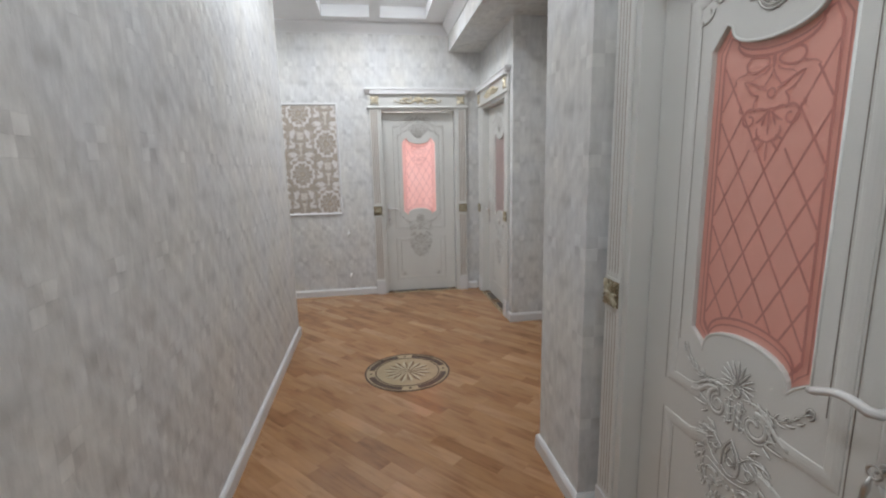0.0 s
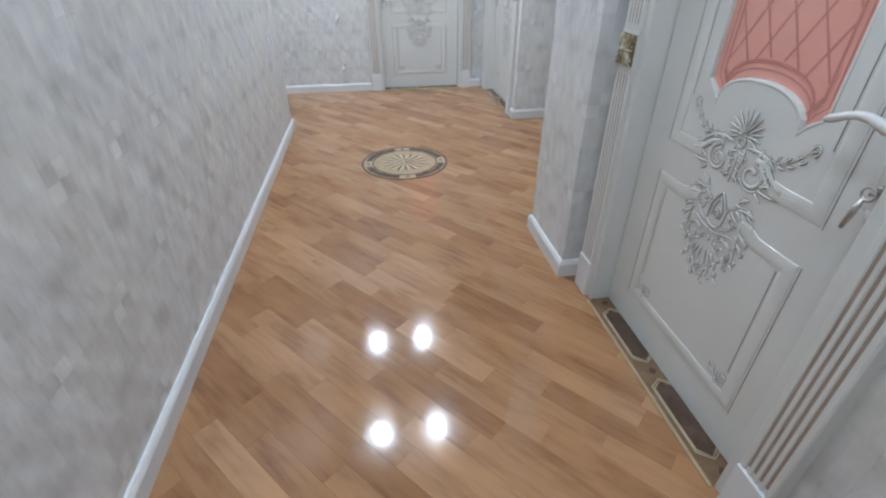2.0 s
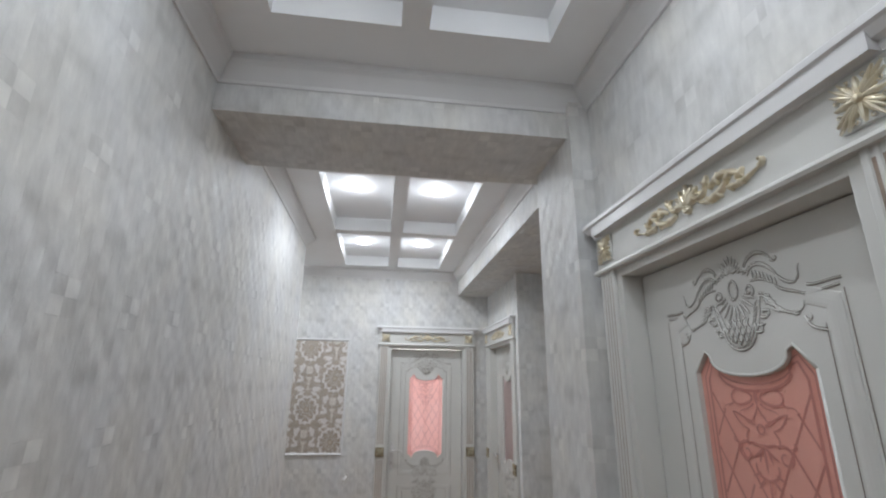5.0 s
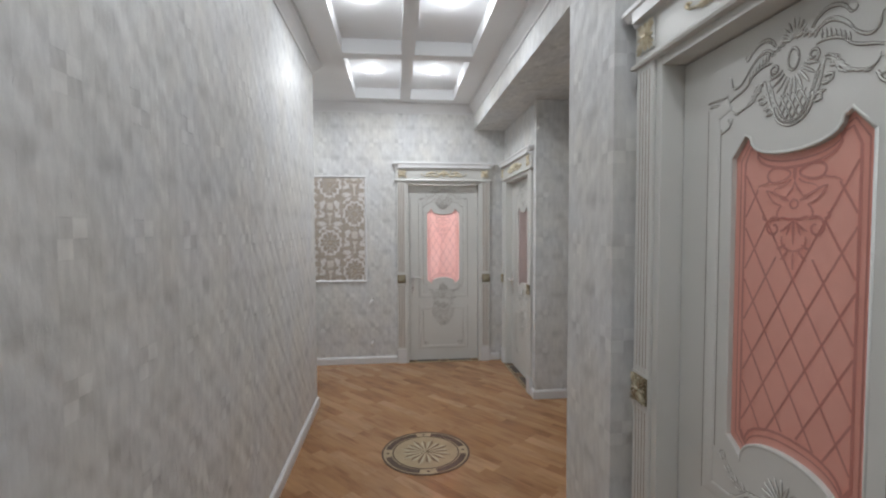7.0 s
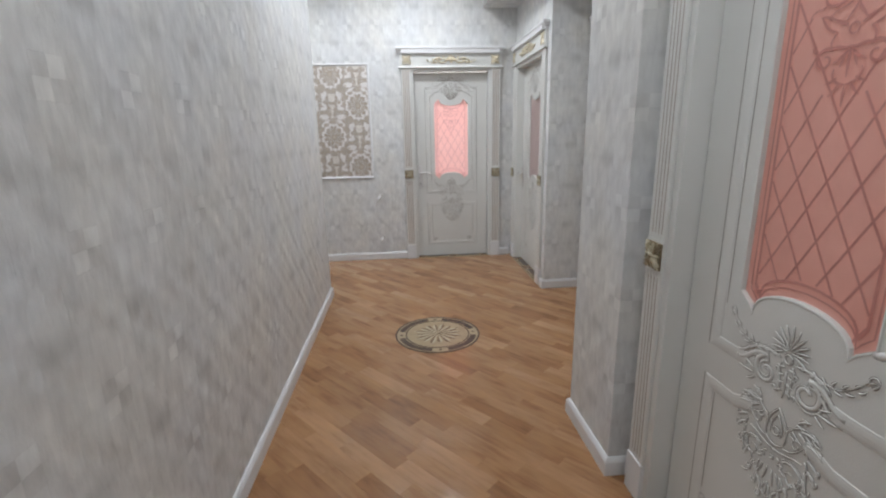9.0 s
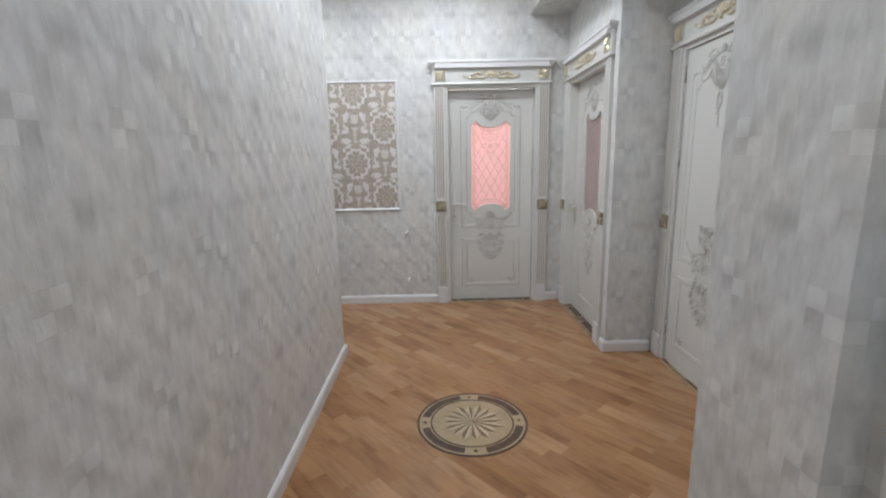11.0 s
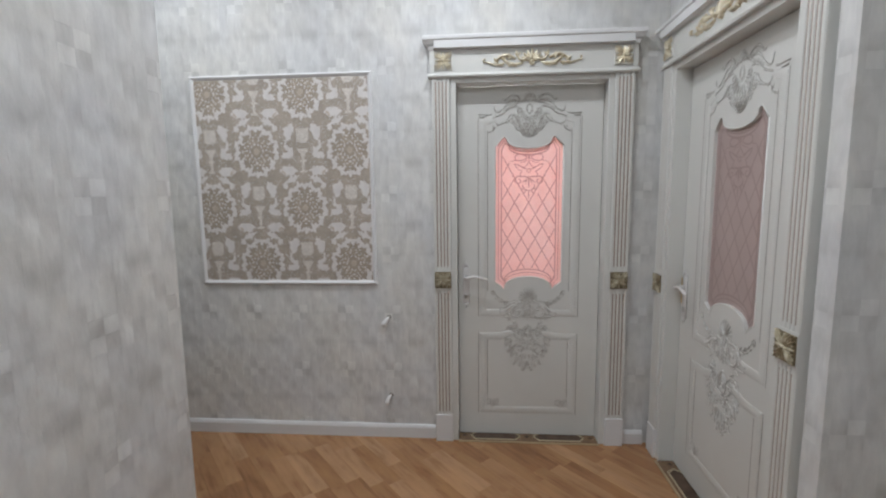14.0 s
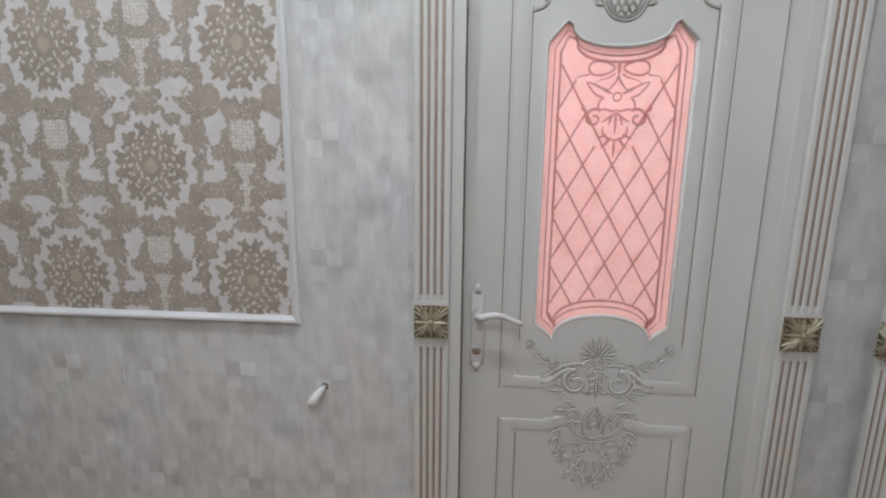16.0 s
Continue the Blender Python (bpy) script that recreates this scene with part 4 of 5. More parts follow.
def door(name, m, label, half=0.41, glazed=True, handle=-1, key=False, gap=0.004, depth=0.05, hinges=False, strip=True, top=2.075, pale=False):
    """A carved white door in its fluted and gilded surround."""
    ob = thing(name, label, "door", m, "", "structure")
    # lining of the opening
    for s in (-1, 1):
        jb = bmesh.new()
        box(jb, min(s * half, s * (half + 0.032)), max(s * half, s * (half + 0.032)), -0.028, 0.118, 0.0, top + 0.03, 0.002)
        part("jamb", jb, DOOR_PAINT, ob)
        st = bmesh.new()
        box(st, min(s * half, s * (half - 0.016)), max(s * half, s * (half - 0.016)), depth + 0.044, 0.116, 0.0, top, 0.002)
        part("stop", st, DOOR_PAINT, ob)
    hd = bmesh.new()
    box(hd, -half, half, -0.027, 0.117, top, top + 0.032, 0.002)
    part("head", hd, DOOR_PAINT, ob)
    for s in (-1, 1):
        pilaster(ob, s * (half + 0.0825), 0.1, 2.104)
    w = half + 0.136
    # entablature: lip, frieze and stepped cornice
    en = bmesh.new()
    sweep(en, [(w, 0.0), (w, -0.034), (-w, -0.034), (-w, 0.0)], [(-0.05, 2.104), (0.016, 2.104), (0.02, 2.112), (0.016, 2.122), (0.006, 2.126), (0.006, 2.25), (-0.05, 2.25)])
    box(en, -w + 0.03, w - 0.03, -0.036, 0.0, 2.106, 2.249)
    ent = part("entablature", en, DOOR_PAINT, ob)
    co = bmesh.new()
    sweep(co, [(w, 0.0), (w, -0.034), (-w, -0.034), (-w, 0.0)], [(-0.06, 2.25), (0.010, 2.25), (0.014, 2.262), (0.012, 2.27), (0.026, 2.275), (0.036, 2.292), (0.042, 2.297), (0.042, 2.312), (0.036, 2.318), (-0.06, 2.318)])
    box(co, -w + 0.02, w - 0.02, -0.07, 0.0, 2.252, 2.316)
    part("cornice", co, TRIM_PAINT, ent)
    for s in (-1, 1):
        rosette(ent, s * (half + 0.068), 2.19, -0.041, 0.096, False)

    def spray():
        bm = bmesh.new()
        for p, sw, f in frieze_strokes():
            ridge(bm, p, sw * 1.3, 0.016, f, 0.0)
        return mesh_of("spray", bm, GILT, True)
    sp = part("spray", cached("spray", spray), None, ent, "gilded shell and scroll spray")
    sp.location, sp.scale = (0, -0.0402, 2.19), (min(1.0, half / 0.4), 1, 1)
    leaf = leaf_glazed(ob, half - 0.004, depth, top - gap, pale) if glazed else leaf_solid(ob, half - 0.004, depth, top - gap)
    handle_set(leaf, handle * (half - 0.048), 0.0, -handle, key)
    if hinges:
        for z in (0.25, 1.40, 1.93):
            hg = bmesh.new()
            tube(hg, [(handle * -half, -0.006, z - 0.045), (handle * -half, -0.006, z + 0.045)], 0.006, 8)
            tube(hg, [(handle * -half, -0.006, z + 0.045), (handle * -half, -0.006, z + 0.056)], [0.005, 0.002], 8)
            part("hinge", hg, STEEL, leaf, "steel barrel hinge", True)
    if strip:
        threshold(ob, half)
    return ob


# ---- plan ----
CEIL, WALL_TOP, OPEN_TOP = 2.985, 3.13, 2.107
WEST, NORTH_Y, EAST_NEAR, EAST_FAR, RECESS_X, VEST_X, VEST_Y, SOUTH_Y = 0.17, 6.21, 1.762, 2.142, 2.505, -1.0, 4.97, -1.2
PIER_X, PIER_Y0, PIER_Y1, PIER_B, PIER_BY0, PIER_BY1 = 1.672, 2.555, 2.99, 2.122, 4.925, 5.0
DOOR_A, DOOR_B, DOOR_C, DOOR_D, DOOR_E = 1.944, 5.59, 1.422, 5.59, 4.388
W_A, W_B, W_C, W_D, W_E = 0.412, 0.435, 0.41, 0.41, 0.375


def wall(name, blocks):
    bm = bmesh.new()
    for outline, z0, z1 in blocks:
        prism(bm, outline, z0, z1)
    return solid(name, bm, WALLPAPER, "pale grey patterned wallpaper on a plaster wall", "wall")


def rect(x0, x1, y0, y1):
    return [(x0, y0), (x1, y0), (x1, y1), (x0, y1)]


def wall_ns(name, x0, x1, y0, y1, middle, half):
    """A wall along y with one door opening."""
    return wall(name, [(rect(x0, x1, y0, middle - half), 0, WALL_TOP), (rect(x0, x1, middle + half, y1), 0, WALL_TOP), (rect(x0, x1, middle - half, middle + half), OPEN_TOP, WALL_TOP)])


wall("wall_west", [(rect(WEST - 0.4, WEST, SOUTH_Y, VEST_Y), 0, WALL_TOP)])
wall("wall_vestibule", [(rect(VEST_X - 0.14, WEST - 0.4, VEST_Y - 0.14, VEST_Y), 0, WALL_TOP)])
wall_ns("wall_vestibule_end", VEST_X - 0.14, VEST_X, VEST_Y, NORTH_Y, DOOR_D, W_D + 0.03)
wall("wall_north", [(rect(VEST_X - 0.14, DOOR_C - W_C - 0.03, NORTH_Y, NORTH_Y + 0.14), 0, WALL_TOP), (rect(DOOR_C + W_C + 0.03, RECESS_X + 0.14, NORTH_Y, NORTH_Y + 0.14), 0, WALL_TOP), (rect(DOOR_C - W_C - 0.03, DOOR_C + W_C + 0.03, NORTH_Y, NORTH_Y + 0.14), OPEN_TOP, WALL_TOP)])
wall_ns("wall_east_far", EAST_FAR, EAST_FAR + 0.14, PIER_BY1, NORTH_Y, DOOR_B, W_B + 0.03)
wall("pier_far", [(rect(PIER_B, RECESS_X + 0.14, PIER_BY0, PIER_BY1), 0, WALL_TOP)])
wall_ns("wall_recess", RECESS_X, RECESS_X + 0.14, PIER_Y1, PIER_BY0, DOOR_E, W_E + 0.03)
wall("pier_near", [(rect(PIER_X, RECESS_X + 0.14, PIER_Y0, PIER_Y1), 0, WALL_TOP)])
wall_ns("wall_east_near", EAST_NEAR, EAST_NEAR + 0.14, SOUTH_Y, PIER_Y0, DOOR_A, W_A + 0.03)
wall("wall_south", [(rect(WEST - 0.4, EAST_NEAR + 0.14, SOUTH_Y - 0.14, SOUTH_Y), 0, WALL_TOP)])
beam = bmesh.new()
prism(beam, rect(WEST - 0.05, 1.8, 2.588, 3.085), 2.752, WALL_TOP)
solid("ceiling_beam", beam, WALLPAPER, "ceiling beam covered in pale grey wallpaper", "beam")
soffit = bmesh.new()
prism(soffit, rect(1.78, RECESS_X + 0.02, PIER_Y1 - 0.01, NORTH_Y + 0.01), 2.706, WALL_TOP - 0.01)
solid("ceiling_soffit", soffit, WALLPAPER, "lowered ceiling box covered in pale grey wallpaper", "soffit")

# the ceiling with two coffers of four cells
def coffer(cx, cy, hu, hv, bar_u, bar_v):
    cells = []
    for su in (-1, 1):
        for sv in (-1, 1):
            q = [(su * a, sv * c) for a, c in ((bar_u, bar_v), (hu, bar_v), (hu, hv), (bar_u, hv))]
            cells.append([(cx + a, cy + c) for a, c in q])
    return cells


CELLS = coffer(0.98, 4.805, 0.535, 1.205, 0.053, 0.06) + coffer(0.967, 1.08, 0.526, 1.205, 0.053, 0.06)
ceil = bmesh.new()
pierced(ceil, rect(VEST_X - 0.14, RECESS_X + 0.14, SOUTH_Y - 0.14, NORTH_Y + 0.14), CELLS, CEIL, 3.1, lambda a, c, d: (a, c, d))
prism(ceil, rect(VEST_X - 0.16, RECESS_X + 0.16, SOUTH_Y - 0.16, NORTH_Y + 0.16), 3.1001, 3.2)
solid("ceiling", ceil, CEILING_PAINT, "white coffered ceiling with eight sunk cells", "ceiling")

COVE = [(0, 2.878), (0.008, 2.878), (0.012, 2.892), (0.026, 2.911), (0.05, 2.942), (0.066, 2.957), (0.07, 2.971), (0.07, 2.987), (0, 2.987)]
cr = bmesh.new()
sweep(cr, [(EAST_NEAR, SOUTH_Y), (EAST_NEAR, 2.588), (WEST, 2.588), (WEST, SOUTH_Y)], COVE, True)
solid("trim_crown_near", cr, TRIM_PAINT, "white plaster crown moulding", "moulding")
cr = bmesh.new()
sweep(cr, [(1.78, 3.085), (1.78, NORTH_Y), (VEST_X, NORTH_Y), (VEST_X, VEST_Y), (WEST, VEST_Y), (WEST, 3.085)], COVE, True)
solid("trim_crown_far", cr, TRIM_PAINT, "white plaster crown moulding", "moulding")

SKIRT = [(0, 0), (0.018, 0), (0.018, 0.062), (0.014, 0.072), (0.008, 0.08), (0, 0.08)]
OUT = 0.14
for run in ([(EAST_NEAR, DOOR_A + W_A + OUT), (EAST_NEAR, PIER_Y0), (PIER_X, PIER_Y0), (PIER_X, PIER_Y1), (RECESS_X, PIER_Y1), (RECESS_X, DOOR_E - W_E - OUT)],
            [(RECESS_X - 0.055, PIER_BY0), (PIER_B, PIER_BY0), (PIER_B, PIER_BY1)],
            [(EAST_FAR - 0.055, NORTH_Y), (DOOR_C + W_C + OUT, NORTH_Y)],
            [(DOOR_C - W_C - OUT, NORTH_Y), (VEST_X, NORTH_Y), (VEST_X, DOOR_D + W_D + OUT)],
            [(VEST_X + 0.06, VEST_Y), (WEST, VEST_Y), (WEST, SOUTH_Y), (EAST_NEAR, SOUTH_Y), (EAST_NEAR, DOOR_A - W_A - OUT)]):
    sk = bmesh.new()
    sweep(sk, run, SKIRT)
    solid("baseboard", sk, TRIM_PAINT, "white painted skirting board", "baseboard")

# ---- doors in their places ----
door("door_1", pose(EAST_NEAR, DOOR_A, 0, 0, 0, -90), "white carved door with a dull pink glass pane", half=W_A, handle=1, key=True)
door("door_2", pose(EAST_FAR, DOOR_B, 0, 0, 0, -90), "white carved door with a pink pane, greyed for sheen, in the corner", half=W_B, pale=True)
door("door_3", pose(DOOR_C, NORTH_Y, 0), "white carved door with a pink pane lit from behind", gap=0.0055)
door("door_4", pose(VEST_X, DOOR_D, 0, 0, 0, 90), "white carved door beside the damask panel", glazed=False)
door("door_5", pose(RECESS_X, DOOR_E, 0, 0, 0, -90), "narrow solid white carved door with steel hinges", half=W_E, glazed=False, handle=1, depth=-0.012, hinges=True)


# ---- rooms behind the glazed doors ----
def back_room(name, x0, x1, y0, y1, open_side):
    bm = bmesh.new()
    t = 0.06
    if open_side != "s":
        box(bm, x0, x1, y0, y0 + t, 0, 2.9)
    box(bm, x0, x1, y1 - t, y1, 0, 2.9)
    if open_side != "w":
        box(bm, x0, x0 + t, y0 + t, y1 - t, 0, 2.9)
    box(bm, x1 - t, x1, y0 + t, y1 - t, 0, 2.9)
    box(bm, x0, x1, y0, y1, 2.9, 2.96)
    box(bm, x0, x1, y0, y1, -0.06, -0.008)
    return solid(name, bm, CEILING_PAINT, "plain painted walls of an adjoining room", "wall")


back_room("wall_bedroom", 0.2, 2.5, NORTH_Y + 0.141, 8.5, "s")
back_room("wall_bathroom", EAST_NEAR + 0.141, 3.4, 0.8, PIER_Y0 - 0.001, "w")
back_room("wall_kitchen", EAST_FAR + 0.141, 3.5, PIER_BY1 + 0.001, NORTH_Y - 0.001, "w")
lamp("bedroom_lamp", (1.4, 7.5, 2.3), 140.0, (1.0, 0.97, 0.93), 0.12)

# ---- downlights, one in each cell, and an unseen one added in the vestibule ----
LIGHTS = [(0.66, 4.04, 3.1, 1.0), (1.26, 4.04, 3.1, 1.0), (0.66, 5.44, 3.1, 1.0), (1.26, 5.43, 3.1, 1.0),
          # The last entry is an assumed fixture, added to brighten the dark vestibule.
          (0.66, 0.48, 3.1, 0.31), (1.25, 0.48, 3.1, 0.31), (0.66, 1.68, 3.1, 0.31), (1.25, 1.68, 3.1, 0.31), (-0.45, 5.6, CEIL, 0.9)]
for u, v, w, share in LIGHTS:
    dl = thing("downlight", "round white LED downlight glowing cool white, in a ceiling cell or added unseen in the vestibule", "ceiling light", Matrix.Translation((u, v, w)), "ceiling downlights")
    b1 = bmesh.new()
    lathe(b1, [(0.086, 0.0), (0.085, -0.002), (0.082, -0.004), (0.077, -0.004), (0.076, 0.0)], 28)
    part("bezel", b1, TRIM_PAINT, dl, "", True)
    b2 = bmesh.new()
    lathe(b2, [(0.076, -0.001), (0.075, -0.006), (0.05, -0.015), (0.001, -0.019)], 28)
    part("diffuser", b2, LED, dl, "glowing round diffuser")
    lamp("downlight_beam", (u, v, w - 0.06), LED_WATT * share, LED_COLOUR, 0.028, 170)
    # Extra point lamp, added to brighten the ceiling round the diffuser like a halo.
    lamp("downlight_halo_fill", (u, v, w - 0.055), HALO_FILL, LED_COLOUR, 0.035)


# ---- the damask panel on the end wall ----
PX0, PX1, PZ0, PZ1 = -0.528, 0.538, 0.95, 2.16
panel = thing("damask_panel", "taupe and cream damask panel in a white moulding on the wall", "wall panel", Matrix.Translation((0, NORTH_Y, 0)))
ground_cloth = bmesh.new()
box(ground_cloth, PX0 + 0.01, PX1 - 0.01, -0.006, 0.001, PZ0 + 0.01, PZ1 - 0.01)
part("cloth", ground_cloth, DAMASK_LIGHT, panel, "cream damask ground")
# the weave: medallions and vases in half-drop rows, drawn thread by thread
CU, CV, THREAD = 0.552, 0.656, 0.0036
MU, MZ = PX0 + 0.1, PZ1 - 0.1
gu = np.arange(PX0 + 0.02, PX1 - 0.02, THREAD) + THREAD / 2
gz = np.arange(PZ0 + 0.02, PZ1 - 0.02, THREAD) + THREAD / 2
GU, GZ = np.meshgrid(gu, gz)
GROUND, FOLIAGE, CORE, BASKET, HEART, RIM = range(6)
weave = np.zeros(GU.shape, dtype=int)


def oval(x, z, cx, cz, rx, rz, turned=0.0, rag=0.0, lobes=7):
    """Cells inside an oval with a lobed edge."""
    c, s = math.cos(radians(turned)), math.sin(radians(turned))
    p, q = ((x - cx) * c + (z - cz) * s) / rx, (-(x - cx) * s + (z - cz) * c) / rz
    t = np.arctan2(q, p)
    return np.hypot(p, q) < 1 + rag * np.sin(lobes * t + cx * 90) + rag * 0.6 * np.sin((2 * lobes + 1) * t + cz * 70)


centres = [(MU + CU * col + (CU / 2 if row % 2 else 0), MZ - CV / 2 * row) for row in range(-1, 6) for col in range(-2, 4)]
near_cells = [(cu, cz) for cu, cz in centres if PX0 - 0.35 < cu < PX1 + 0.35 and PZ0 - 0.35 < cz < PZ1 + 0.35]
warp_u = 0.0016 * np.sin(230 * GZ + 3 * np.sin(60 * GU)) + 0.0012 * np.sin(410 * GZ + 170 * GU)
warp_z = 0.0016 * np.sin(250 * GU + 3 * np.sin(70 * GZ)) + 0.0012 * np.sin(390 * GU - 190 * GZ)
local = [(np.abs(GU - cu + warp_u), GZ - cz + warp_z) for cu, cz in near_cells]
vase_local = [(np.abs(GU - cu - CU / 2 + warp_u), GZ - cz + warp_z) for cu, cz in near_cells]
weave[:] = FOLIAGE
# openings of the cream ground round each vase
for x, z in vase_local:
    for cx, cz, rx, rz, turned, rag, lobes in ((0.09, -0.113, 0.05, 0.027, 0, 0.09, 6), (0.088, -0.182, 0.054, 0.020, -36, 0.12, 7), (0.036, -0.158, 0.009, 0.018, 14, 0.15, 3),
                                               (0.08, 0.112, 0.028, 0.033, 24, 0.14, 5), (0.06, 0.13, 0.012, 0.024, -12, 0.12, 4), (0.088, 0.07, 0.022, 0.036, 10, 0.13, 5), (0.088, -0.006, 0.032, 0.042, -10, 0.12, 5), (0.112, -0.03, 0.014, 0.024, 16, 0.16, 4), (0.125, 0.03, 0.012, 0.02, -16, 0.16, 4)):
        weave[oval(x, z, cx, cz, rx, rz, turned, rag, lobes)] = GROUND
# lobes that reach into them
for x, z in vase_local:
    for cx, cz, rx, rz, turned, rag, lobes in ((0.0, 0.09, 0.043, 0.06, 0, 0.03, 9), (0.07, 0.042, 0.025, 0.023, 0, 0.1, 4), (0.0, 0.03, 0.055, 0.02, 0, 0.05, 8), (0.0, -0.045, 0.056, 0.075, 0, 0.04, 9),
                                               (0.096, -0.064, 0.034, 0.021, -8, 0.1, 5), (0.05, -0.072, 0.04, 0.018, -8, 0.08, 6), (0.0, -0.15, 0.024, 0.04, 0, 0.12, 5)):
        weave[oval(x, z, cx, cz, rx, rz, turned, rag, lobes)] = FOLIAGE
for x, z in local:
    # crescents beside the bushes
    weave[oval(x, z, 0.082, 0.176, 0.014, 0.026, 18, 0.12, 4) & ~oval(x, z, 0.092, 0.184, 0.010, 0.019, 18)] = GROUND
    weave[oval(x, z, 0.046, 0.172, 0.008, 0.024, -24, 0.2, 3)] = GROUND
    weave[oval(x, z, 0.118, 0.205, 0.006, 0.016, -40, 0.2, 3)] = RIM
    # wreath of small leaves, halo, then the medallion's own body
    t = np.arctan2(z / 0.17, x / 0.15)
    d = ((x / 0.16) ** 1.7 + (np.abs(z) / 0.176) ** 1.7) ** (1 / 1.7)
    weave[d < 1.0 + 0.07 * np.sin(15 * t) + 0.03 * np.sin(37 * t)] = FOLIAGE
    weave[oval(x, z, 0.168, 0.0, 0.016, 0.011, 0, 0.2, 3)] = FOLIAGE
    weave[oval(x, z, 0.145, 0.085, 0.036, 0.024, -38, 0.14, 5)] = FOLIAGE
    weave[(np.abs(d - 0.955) < 0.016) & (np.sin(26 * t) > 0.45)] = RIM
    t = np.arctan2(z / 0.136, x / 0.112)
    d = ((x / 0.138) ** 1.75 + (np.abs(z) / 0.156) ** 1.75) ** (1 / 1.75)
    halo = d * (1 + 0.06 * np.sin(13 * t + 1) + 0.03 * np.sin(29 * t))
    weave[halo < 0.96] = GROUND
    body = d * (1 + 0.075 * np.cos(12 * t) + 0.05 * np.cos(28 * t + 1))
    weave[body < 0.76] = CORE
    r = d / 0.76
    weave[(np.abs(r - 0.74 - 0.05 * np.cos(12 * t)) < 0.035) & (np.cos(24 * t) > 0.1)] = GROUND
    weave[(np.abs(r - 0.56) < 0.05) & (np.sin(16 * t + 0.6) > 0.55)] = GROUND
    weave[(np.abs(r - 0.37 - 0.03 * np.cos(8 * t)) < 0.035) & (np.cos(10 * t) > -0.45)] = GROUND
    weave[(np.abs(r - 0.88) < 0.09) & (np.cos(8 * t + 3.14) > 0.9)] = GROUND
    weave[(np.abs(r - 0.65) < 0.04) & (np.cos(18 * t) > 0.6)] = HEART
    weave[(np.abs(r - 0.48) < 0.03) & (np.cos(12 * t + 2) > 0.5)] = HEART
    weave[r < 0.17] = HEART
    weave[(np.hypot(x - 0.012, z - 0.15) < 0.0055)] = RIM
# paler threads that vein the leaves
vein = np.sin(150 * GU + 5 * np.sin(48 * GZ)) * np.sin(140 * GZ + 5 * np.sin(52 * GU + 1))
weave[(weave == FOLIAGE) & (np.abs(vein - 0.25) < 0.06)] = RIM
weave[(weave == FOLIAGE) & (np.abs(vein + 0.45) < 0.06)] = CORE
holes = (np.arange(gz.size)[:, None] % 3 == 0) & (np.arange(gu.size)[None, :] % 3 == 0)
# woven basket and goblet of each vase
for x, z in vase_local:
    cup = (x < 0.035 - 0.9 * np.maximum(0, 0.062 - z)) & (z > 0.046) & (z < 0.126)
    weave[cup & ~holes] = BASKET
    flare = np.where(z > -0.032, 0.010 + 0.55 * (z + 0.032), 0.0085)
    goblet = (x < flare) & (z < 0.012) & (z > -0.122) | (x < 0.02) & (np.abs(z + 0.118) < 0.006) | (x < 0.019) & (np.abs(z + 0.056) < 0.005)
    weave[goblet & ~holes] = BASKET


def woven(name, cells, y, material, label):
    """Runs of equal threads as narrow raised strips in one mesh."""
    bm = bmesh.new()
    for j in range(cells.shape[0]):
        edges = np.flatnonzero(np.diff(np.concatenate(([0], cells[j].astype(int), [0]))))
        for p, q in zip(edges[::2], edges[1::2]):
            x0, x1, z = gu[p] - THREAD / 2, gu[q - 1] + THREAD / 2, gz[j]
            bm.faces.new([bm.verts.new(c) for c in ((x0, y, z - THREAD / 2), (x1, y, z - THREAD / 2), (x1, y, z + THREAD / 2), (x0, y, z + THREAD / 2))])
    if bm.faces:
        part(name, bm, material, panel, label)["kind"] = "stuff"
    else:
        bm.free()


woven("foliage", weave == FOLIAGE, -0.0066, DAMASK, "taupe woven foliage")
woven("leaf_veining", weave == RIM, -0.0068, DAMASK_MID, "beige woven leaf tips")
for cu, cz in near_cells:
    zone = (np.abs(GU - cu) < CU / 4) & (np.abs(GZ - cz) < CV / 4)
    woven("medallion", zone & (weave == CORE), -0.0067, DAMASK_DARK, "taupe woven medallion")
    woven("medallion_heart", zone & (weave == HEART), -0.0068, DAMASK_MID, "beige petals in the medallion")
    zone = (np.abs(GU - cu - CU / 2) < CU / 4) & (np.abs(GZ - cz) < CV / 4)
    woven("vase", zone & (weave == BASKET), -0.0068, DAMASK_VASE, "pale woven vase")
FRAME = [(0.0, 0.0), (0.0, 0.012), (0.006, 0.017), (0.012, 0.016), (0.018, 0.011), (0.024, 0.007), (0.024, 0.0)]
fr = bmesh.new()
sweep(fr, [(PX0, PZ0), (PX1, PZ0), (PX1, PZ1), (PX0, PZ1)], FRAME, True)
bmesh.ops.transform(fr, matrix=pose(0, 0, 0, 90), verts=fr.verts[:])
part("moulding", fr, TRIM_PAINT, panel, "white panel moulding")

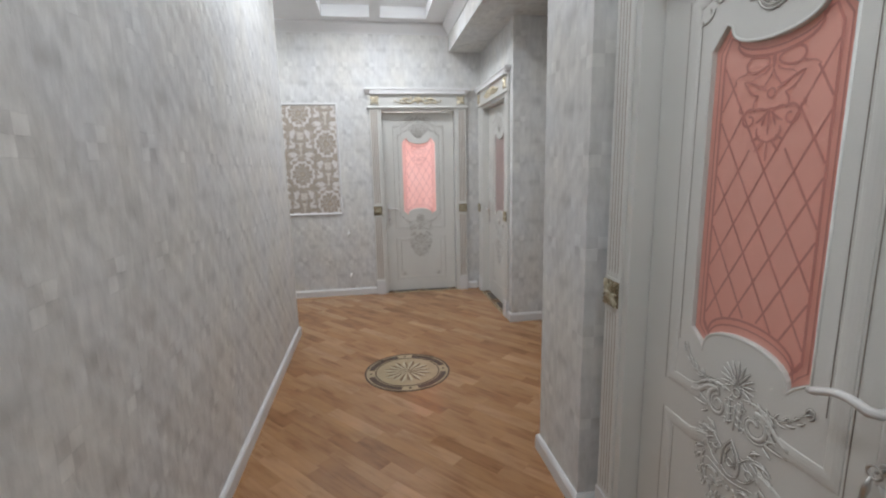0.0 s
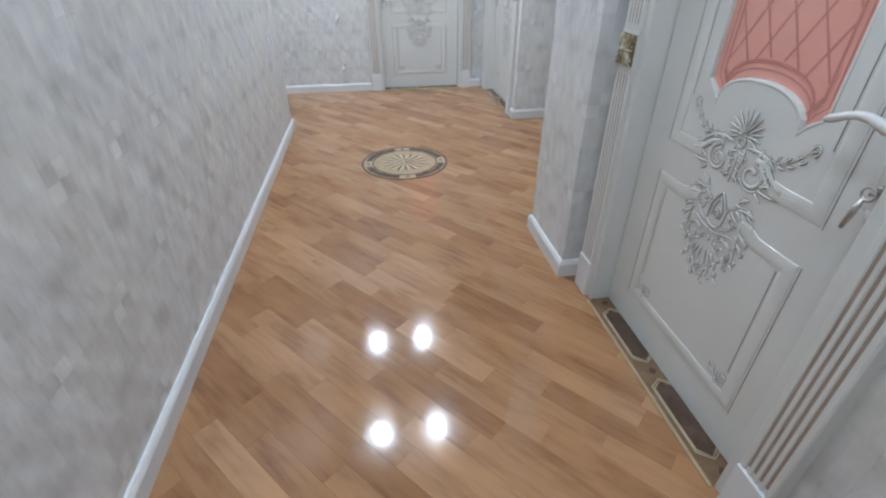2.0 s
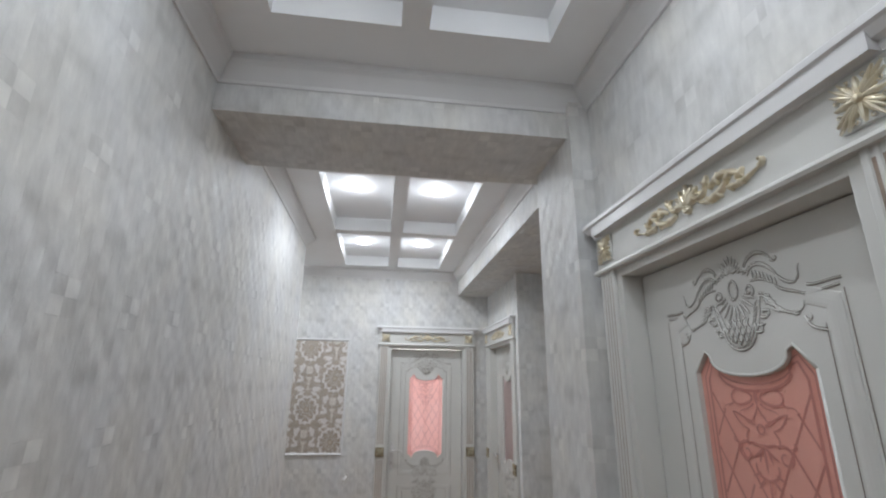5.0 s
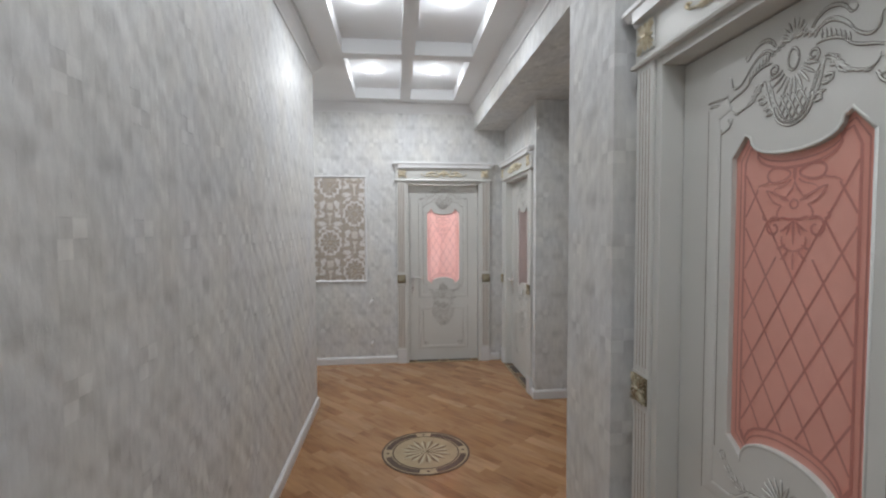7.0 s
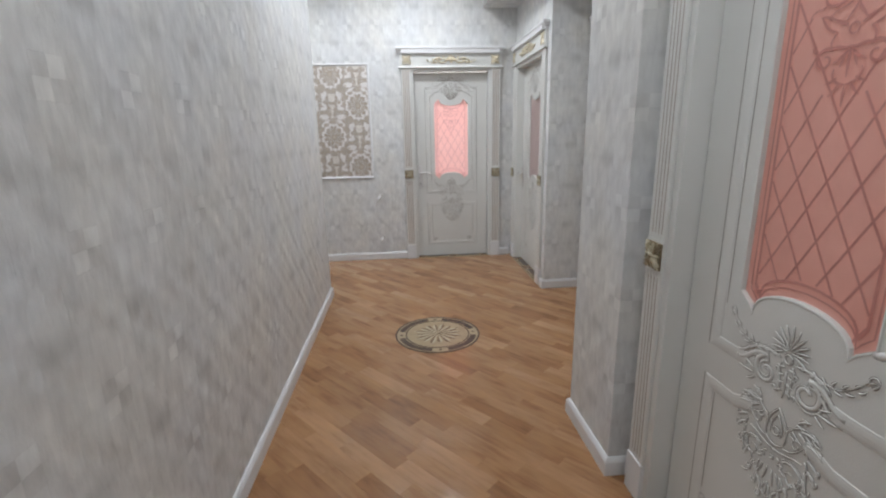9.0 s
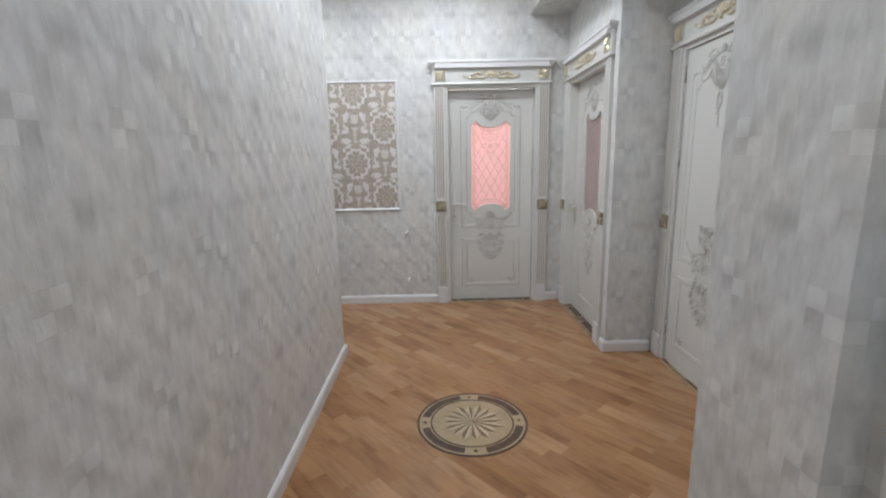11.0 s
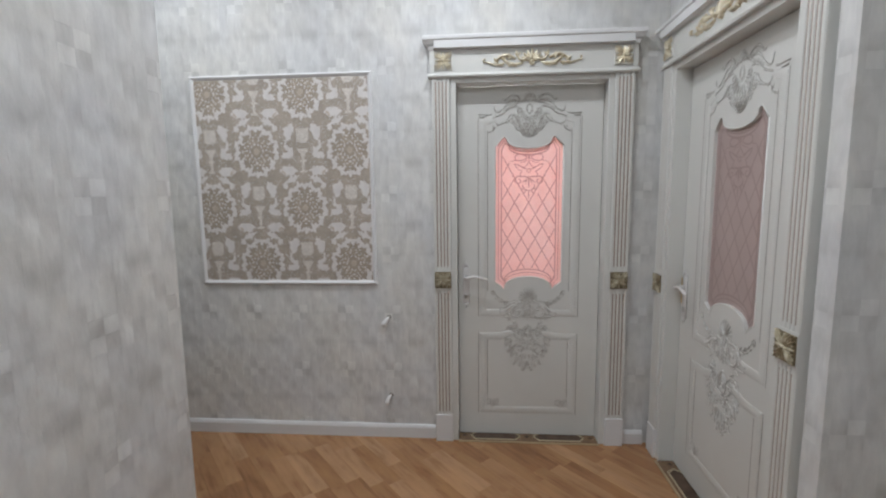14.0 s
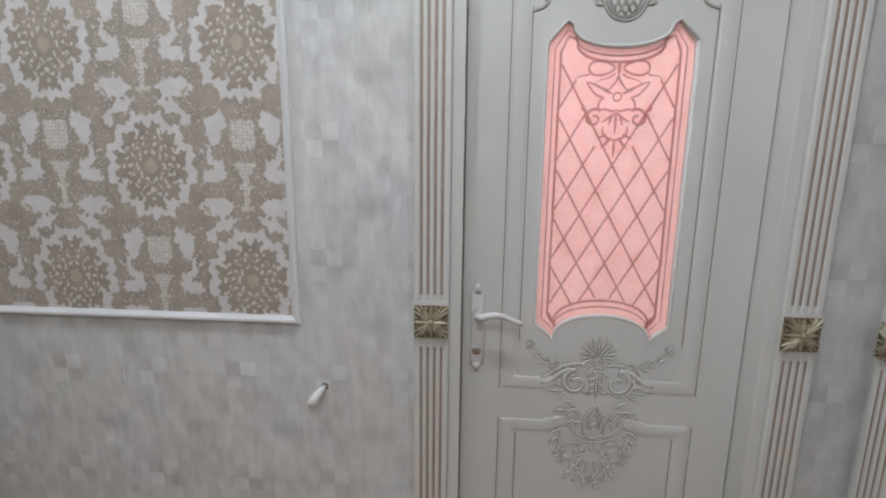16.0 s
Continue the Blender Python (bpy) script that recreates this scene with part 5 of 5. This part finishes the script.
# ---- taped cable ends on the end wall ----
for cz, tilt in ((0.738, 0.5), (0.252, 0.25)):
    ct = thing("cable_stub", "short cable end wrapped in white tape hanging from the wall", "cable", Matrix.Translation((0.59, NORTH_Y, cz)), "cable ends")
    bm = bmesh.new()
    tube(bm, [(0.012, 0.0, 0.012), (0.008, -0.02, 0.01), (0.0, -0.03, 0.0), (-0.02 * tilt, -0.034, -0.018), (-0.05 * tilt, -0.036, -0.034)], [0.005, 0.008, 0.011, 0.015, 0.012], 10)
    part("tape", bm, PLASTER, ct, "", True)
    bm = bmesh.new()
    lathe(bm, [(0.012, 0), (0.011, 0.002), (0.001, 0.003)], 12, Matrix.Translation((0.012, 0.0, 0.012)) @ pose(0, 0, 0, 90))
    part("hole_rim", bm, SHADE_PATINA, ct)

# ---- floor: screed, medallion and parquet ----
sub = bmesh.new()
box(sub, VEST_X - 0.14, RECESS_X + 0.14, SOUTH_Y - 0.14, NORTH_Y + 0.14, -0.08, -0.012)
floor = solid("floor", sub, SUBFLOOR, "lacquered oak parquet laid diagonally over a screed", "floor")

MX, MY, MR = 1.066, 4.035, 0.305
med = thing("floor_medallion", "round inlaid wooden medallion with a star and a dark ring", "floor inlay", Matrix.Translation((MX, MY, 0)))


def disc(r0, r1, a0, a1, z0, z1, n=64):
    bm = bmesh.new()
    full = a1 - a0 >= 360
    k = n if full else n + 1
    pts = [radians(a0 + (a1 - a0) * i / n) for i in range(k)]
    if r0 <= 0:
        return prism(bm, [(r1 * math.cos(a), r1 * math.sin(a)) for a in pts], z0, z1)
    rows = [[bm.verts.new((r * math.cos(a), r * math.sin(a), z)) for r, z in ((r0, z0), (r1, z0), (r1, z1), (r0, z1))] for a in pts]
    for i in range(n if full else n):
        a, c = rows[i], rows[(i + 1) % k]
        for j in range(4):
            bm.faces.new((a[j], a[(j + 1) % 4], c[(j + 1) % 4], c[j]))
    if not full:
        bm.faces.new(rows[0])
        bm.faces.new(rows[-1][::-1])
    return bm


part("disc", disc(0, MR, 0, 360, -0.003, 0.0022, 72), INLAY_TAN, med, "pale maple disc")
part("outer_line", disc(MR - 0.012, MR + 0.001, 0, 360, 0.002, 0.0036), INLAY_DARK, med)
part("inner_line", disc(MR - 0.083, MR - 0.074, 0, 360, 0.002, 0.0036), INLAY_DARK, med)
for k in range(4):
    part("dark_segment", disc(MR - 0.066, MR - 0.024, 90 * k + 12, 90 * k + 78, 0.002, 0.0036, 20), INLAY_DARK, med)
    bm = bmesh.new()
    a = radians(90 * k)
    cx, cy = (MR - 0.045) * math.cos(a), (MR - 0.045) * math.sin(a)
    prism(bm, [(cx + 0.012 * math.cos(a + j * math.pi / 2), cy + 0.012 * math.sin(a + j * math.pi / 2)) for j in range(4)], 0.002, 0.0036)
    part("diamond", bm, INLAY_DARK, med)
for k in range(16):
    a, l = radians(22.5 * k + 4), 0.178 if k % 2 else 0.165
    for s, mat in ((1, INLAY_PALE), (-1, INLAY_BROWN)):
        bm = bmesh.new()
        prism(bm, [(0.006 * math.cos(a), 0.006 * math.sin(a)), (l * 0.76 * math.cos(a + s * 0.15), l * 0.76 * math.sin(a + s * 0.15)), (l * math.cos(a), l * math.sin(a))][::s], 0.002, 0.0036)
        part("ray", bm, mat, med)

# staves, diagonal to the hall; past the first stretch they are joined
ANGLE, SL, SW = -48.0, 0.42, 0.082
turn = Matrix.Rotation(radians(ANGLE), 4, "Z")


def stave_mesh(length):
    bm = bmesh.new()
    a, w, e = length / 2 - 0.0001, SW / 2 - 0.0001, 0.0004
    lo = [bm.verts.new((x, y, -0.012)) for x, y in ((-a, -w), (a, -w), (a, w), (-a, w))]
    mi = [bm.verts.new((x, y, -e)) for x, y in ((-a, -w), (a, -w), (a, w), (-a, w))]
    hi = [bm.verts.new((x, y, 0)) for x, y in ((-a + e, -w + e), (a - e, -w + e), (a - e, w - e), (-a + e, w - e))]
    bm.faces.new(hi)
    for i in range(4):
        j = (i + 1) % 4
        bm.faces.new((lo[i], lo[j], mi[j], mi[i]))
        bm.faces.new((mi[i], mi[j], hi[j], hi[i]))
    return bm


STAVE = mesh_of("stave", stave_mesh(SL), OAK)


def in_hall(x, y):
    return (0.1 < x < 1.85 and -1.3 < y < 6.3) or (1.6 < x < 2.58 and 2.9 < y < 5.0) or (1.6 < x < 2.24 and 4.9 < y < 6.3) or (-1.06 < x < 0.3 and 4.9 < y < 6.3)


rng = random.Random(7)
near, rest = [], []
for j in range(-80, 81):
    shift = rng.random() * SL
    for i in range(-16, 17):
        c = turn @ Vector((i * SL + shift, j * SW, 0))
        x, y = c.x + 0.9, c.y + 2.6
        ends = [turn @ Vector((s * SL * 0.42, 0, 0)) for s in (-1, 1)]
        if not (in_hall(x, y) or any(in_hall(x + e.x, y + e.y) for e in ends)):
            continue
        (near if 1.4 < y < 5.2 and 0.1 < x < 2.4 else rest).append((x, y))
near.sort(key=lambda p: abs(p[1] - 3.2) + abs(p[0] - 0.95) * 0.5)
near, rest = near[:300], near[300:] + rest
for x, y in near:
    ob = new("stave", STAVE)
    ob.parent = floor
    ob.matrix_local = Matrix.Translation((x, y, 0)) @ turn
joined = bmesh.new()
back = turn.inverted()
for x, y in rest:
    p = back @ Vector((x, y, 0))
    bm = stave_mesh(SL)
    vm = {v: joined.verts.new((v.co.x + p.x, v.co.y + p.y, v.co.z)) for v in bm.verts}
    for f in bm.faces:
        joined.faces.new([vm[v] for v in f.verts])
    bm.free()
ob = part("staves", joined, OAK_REST, floor, "oak staves along the edges")
ob["kind"] = "stuff"
ob.matrix_local = turn
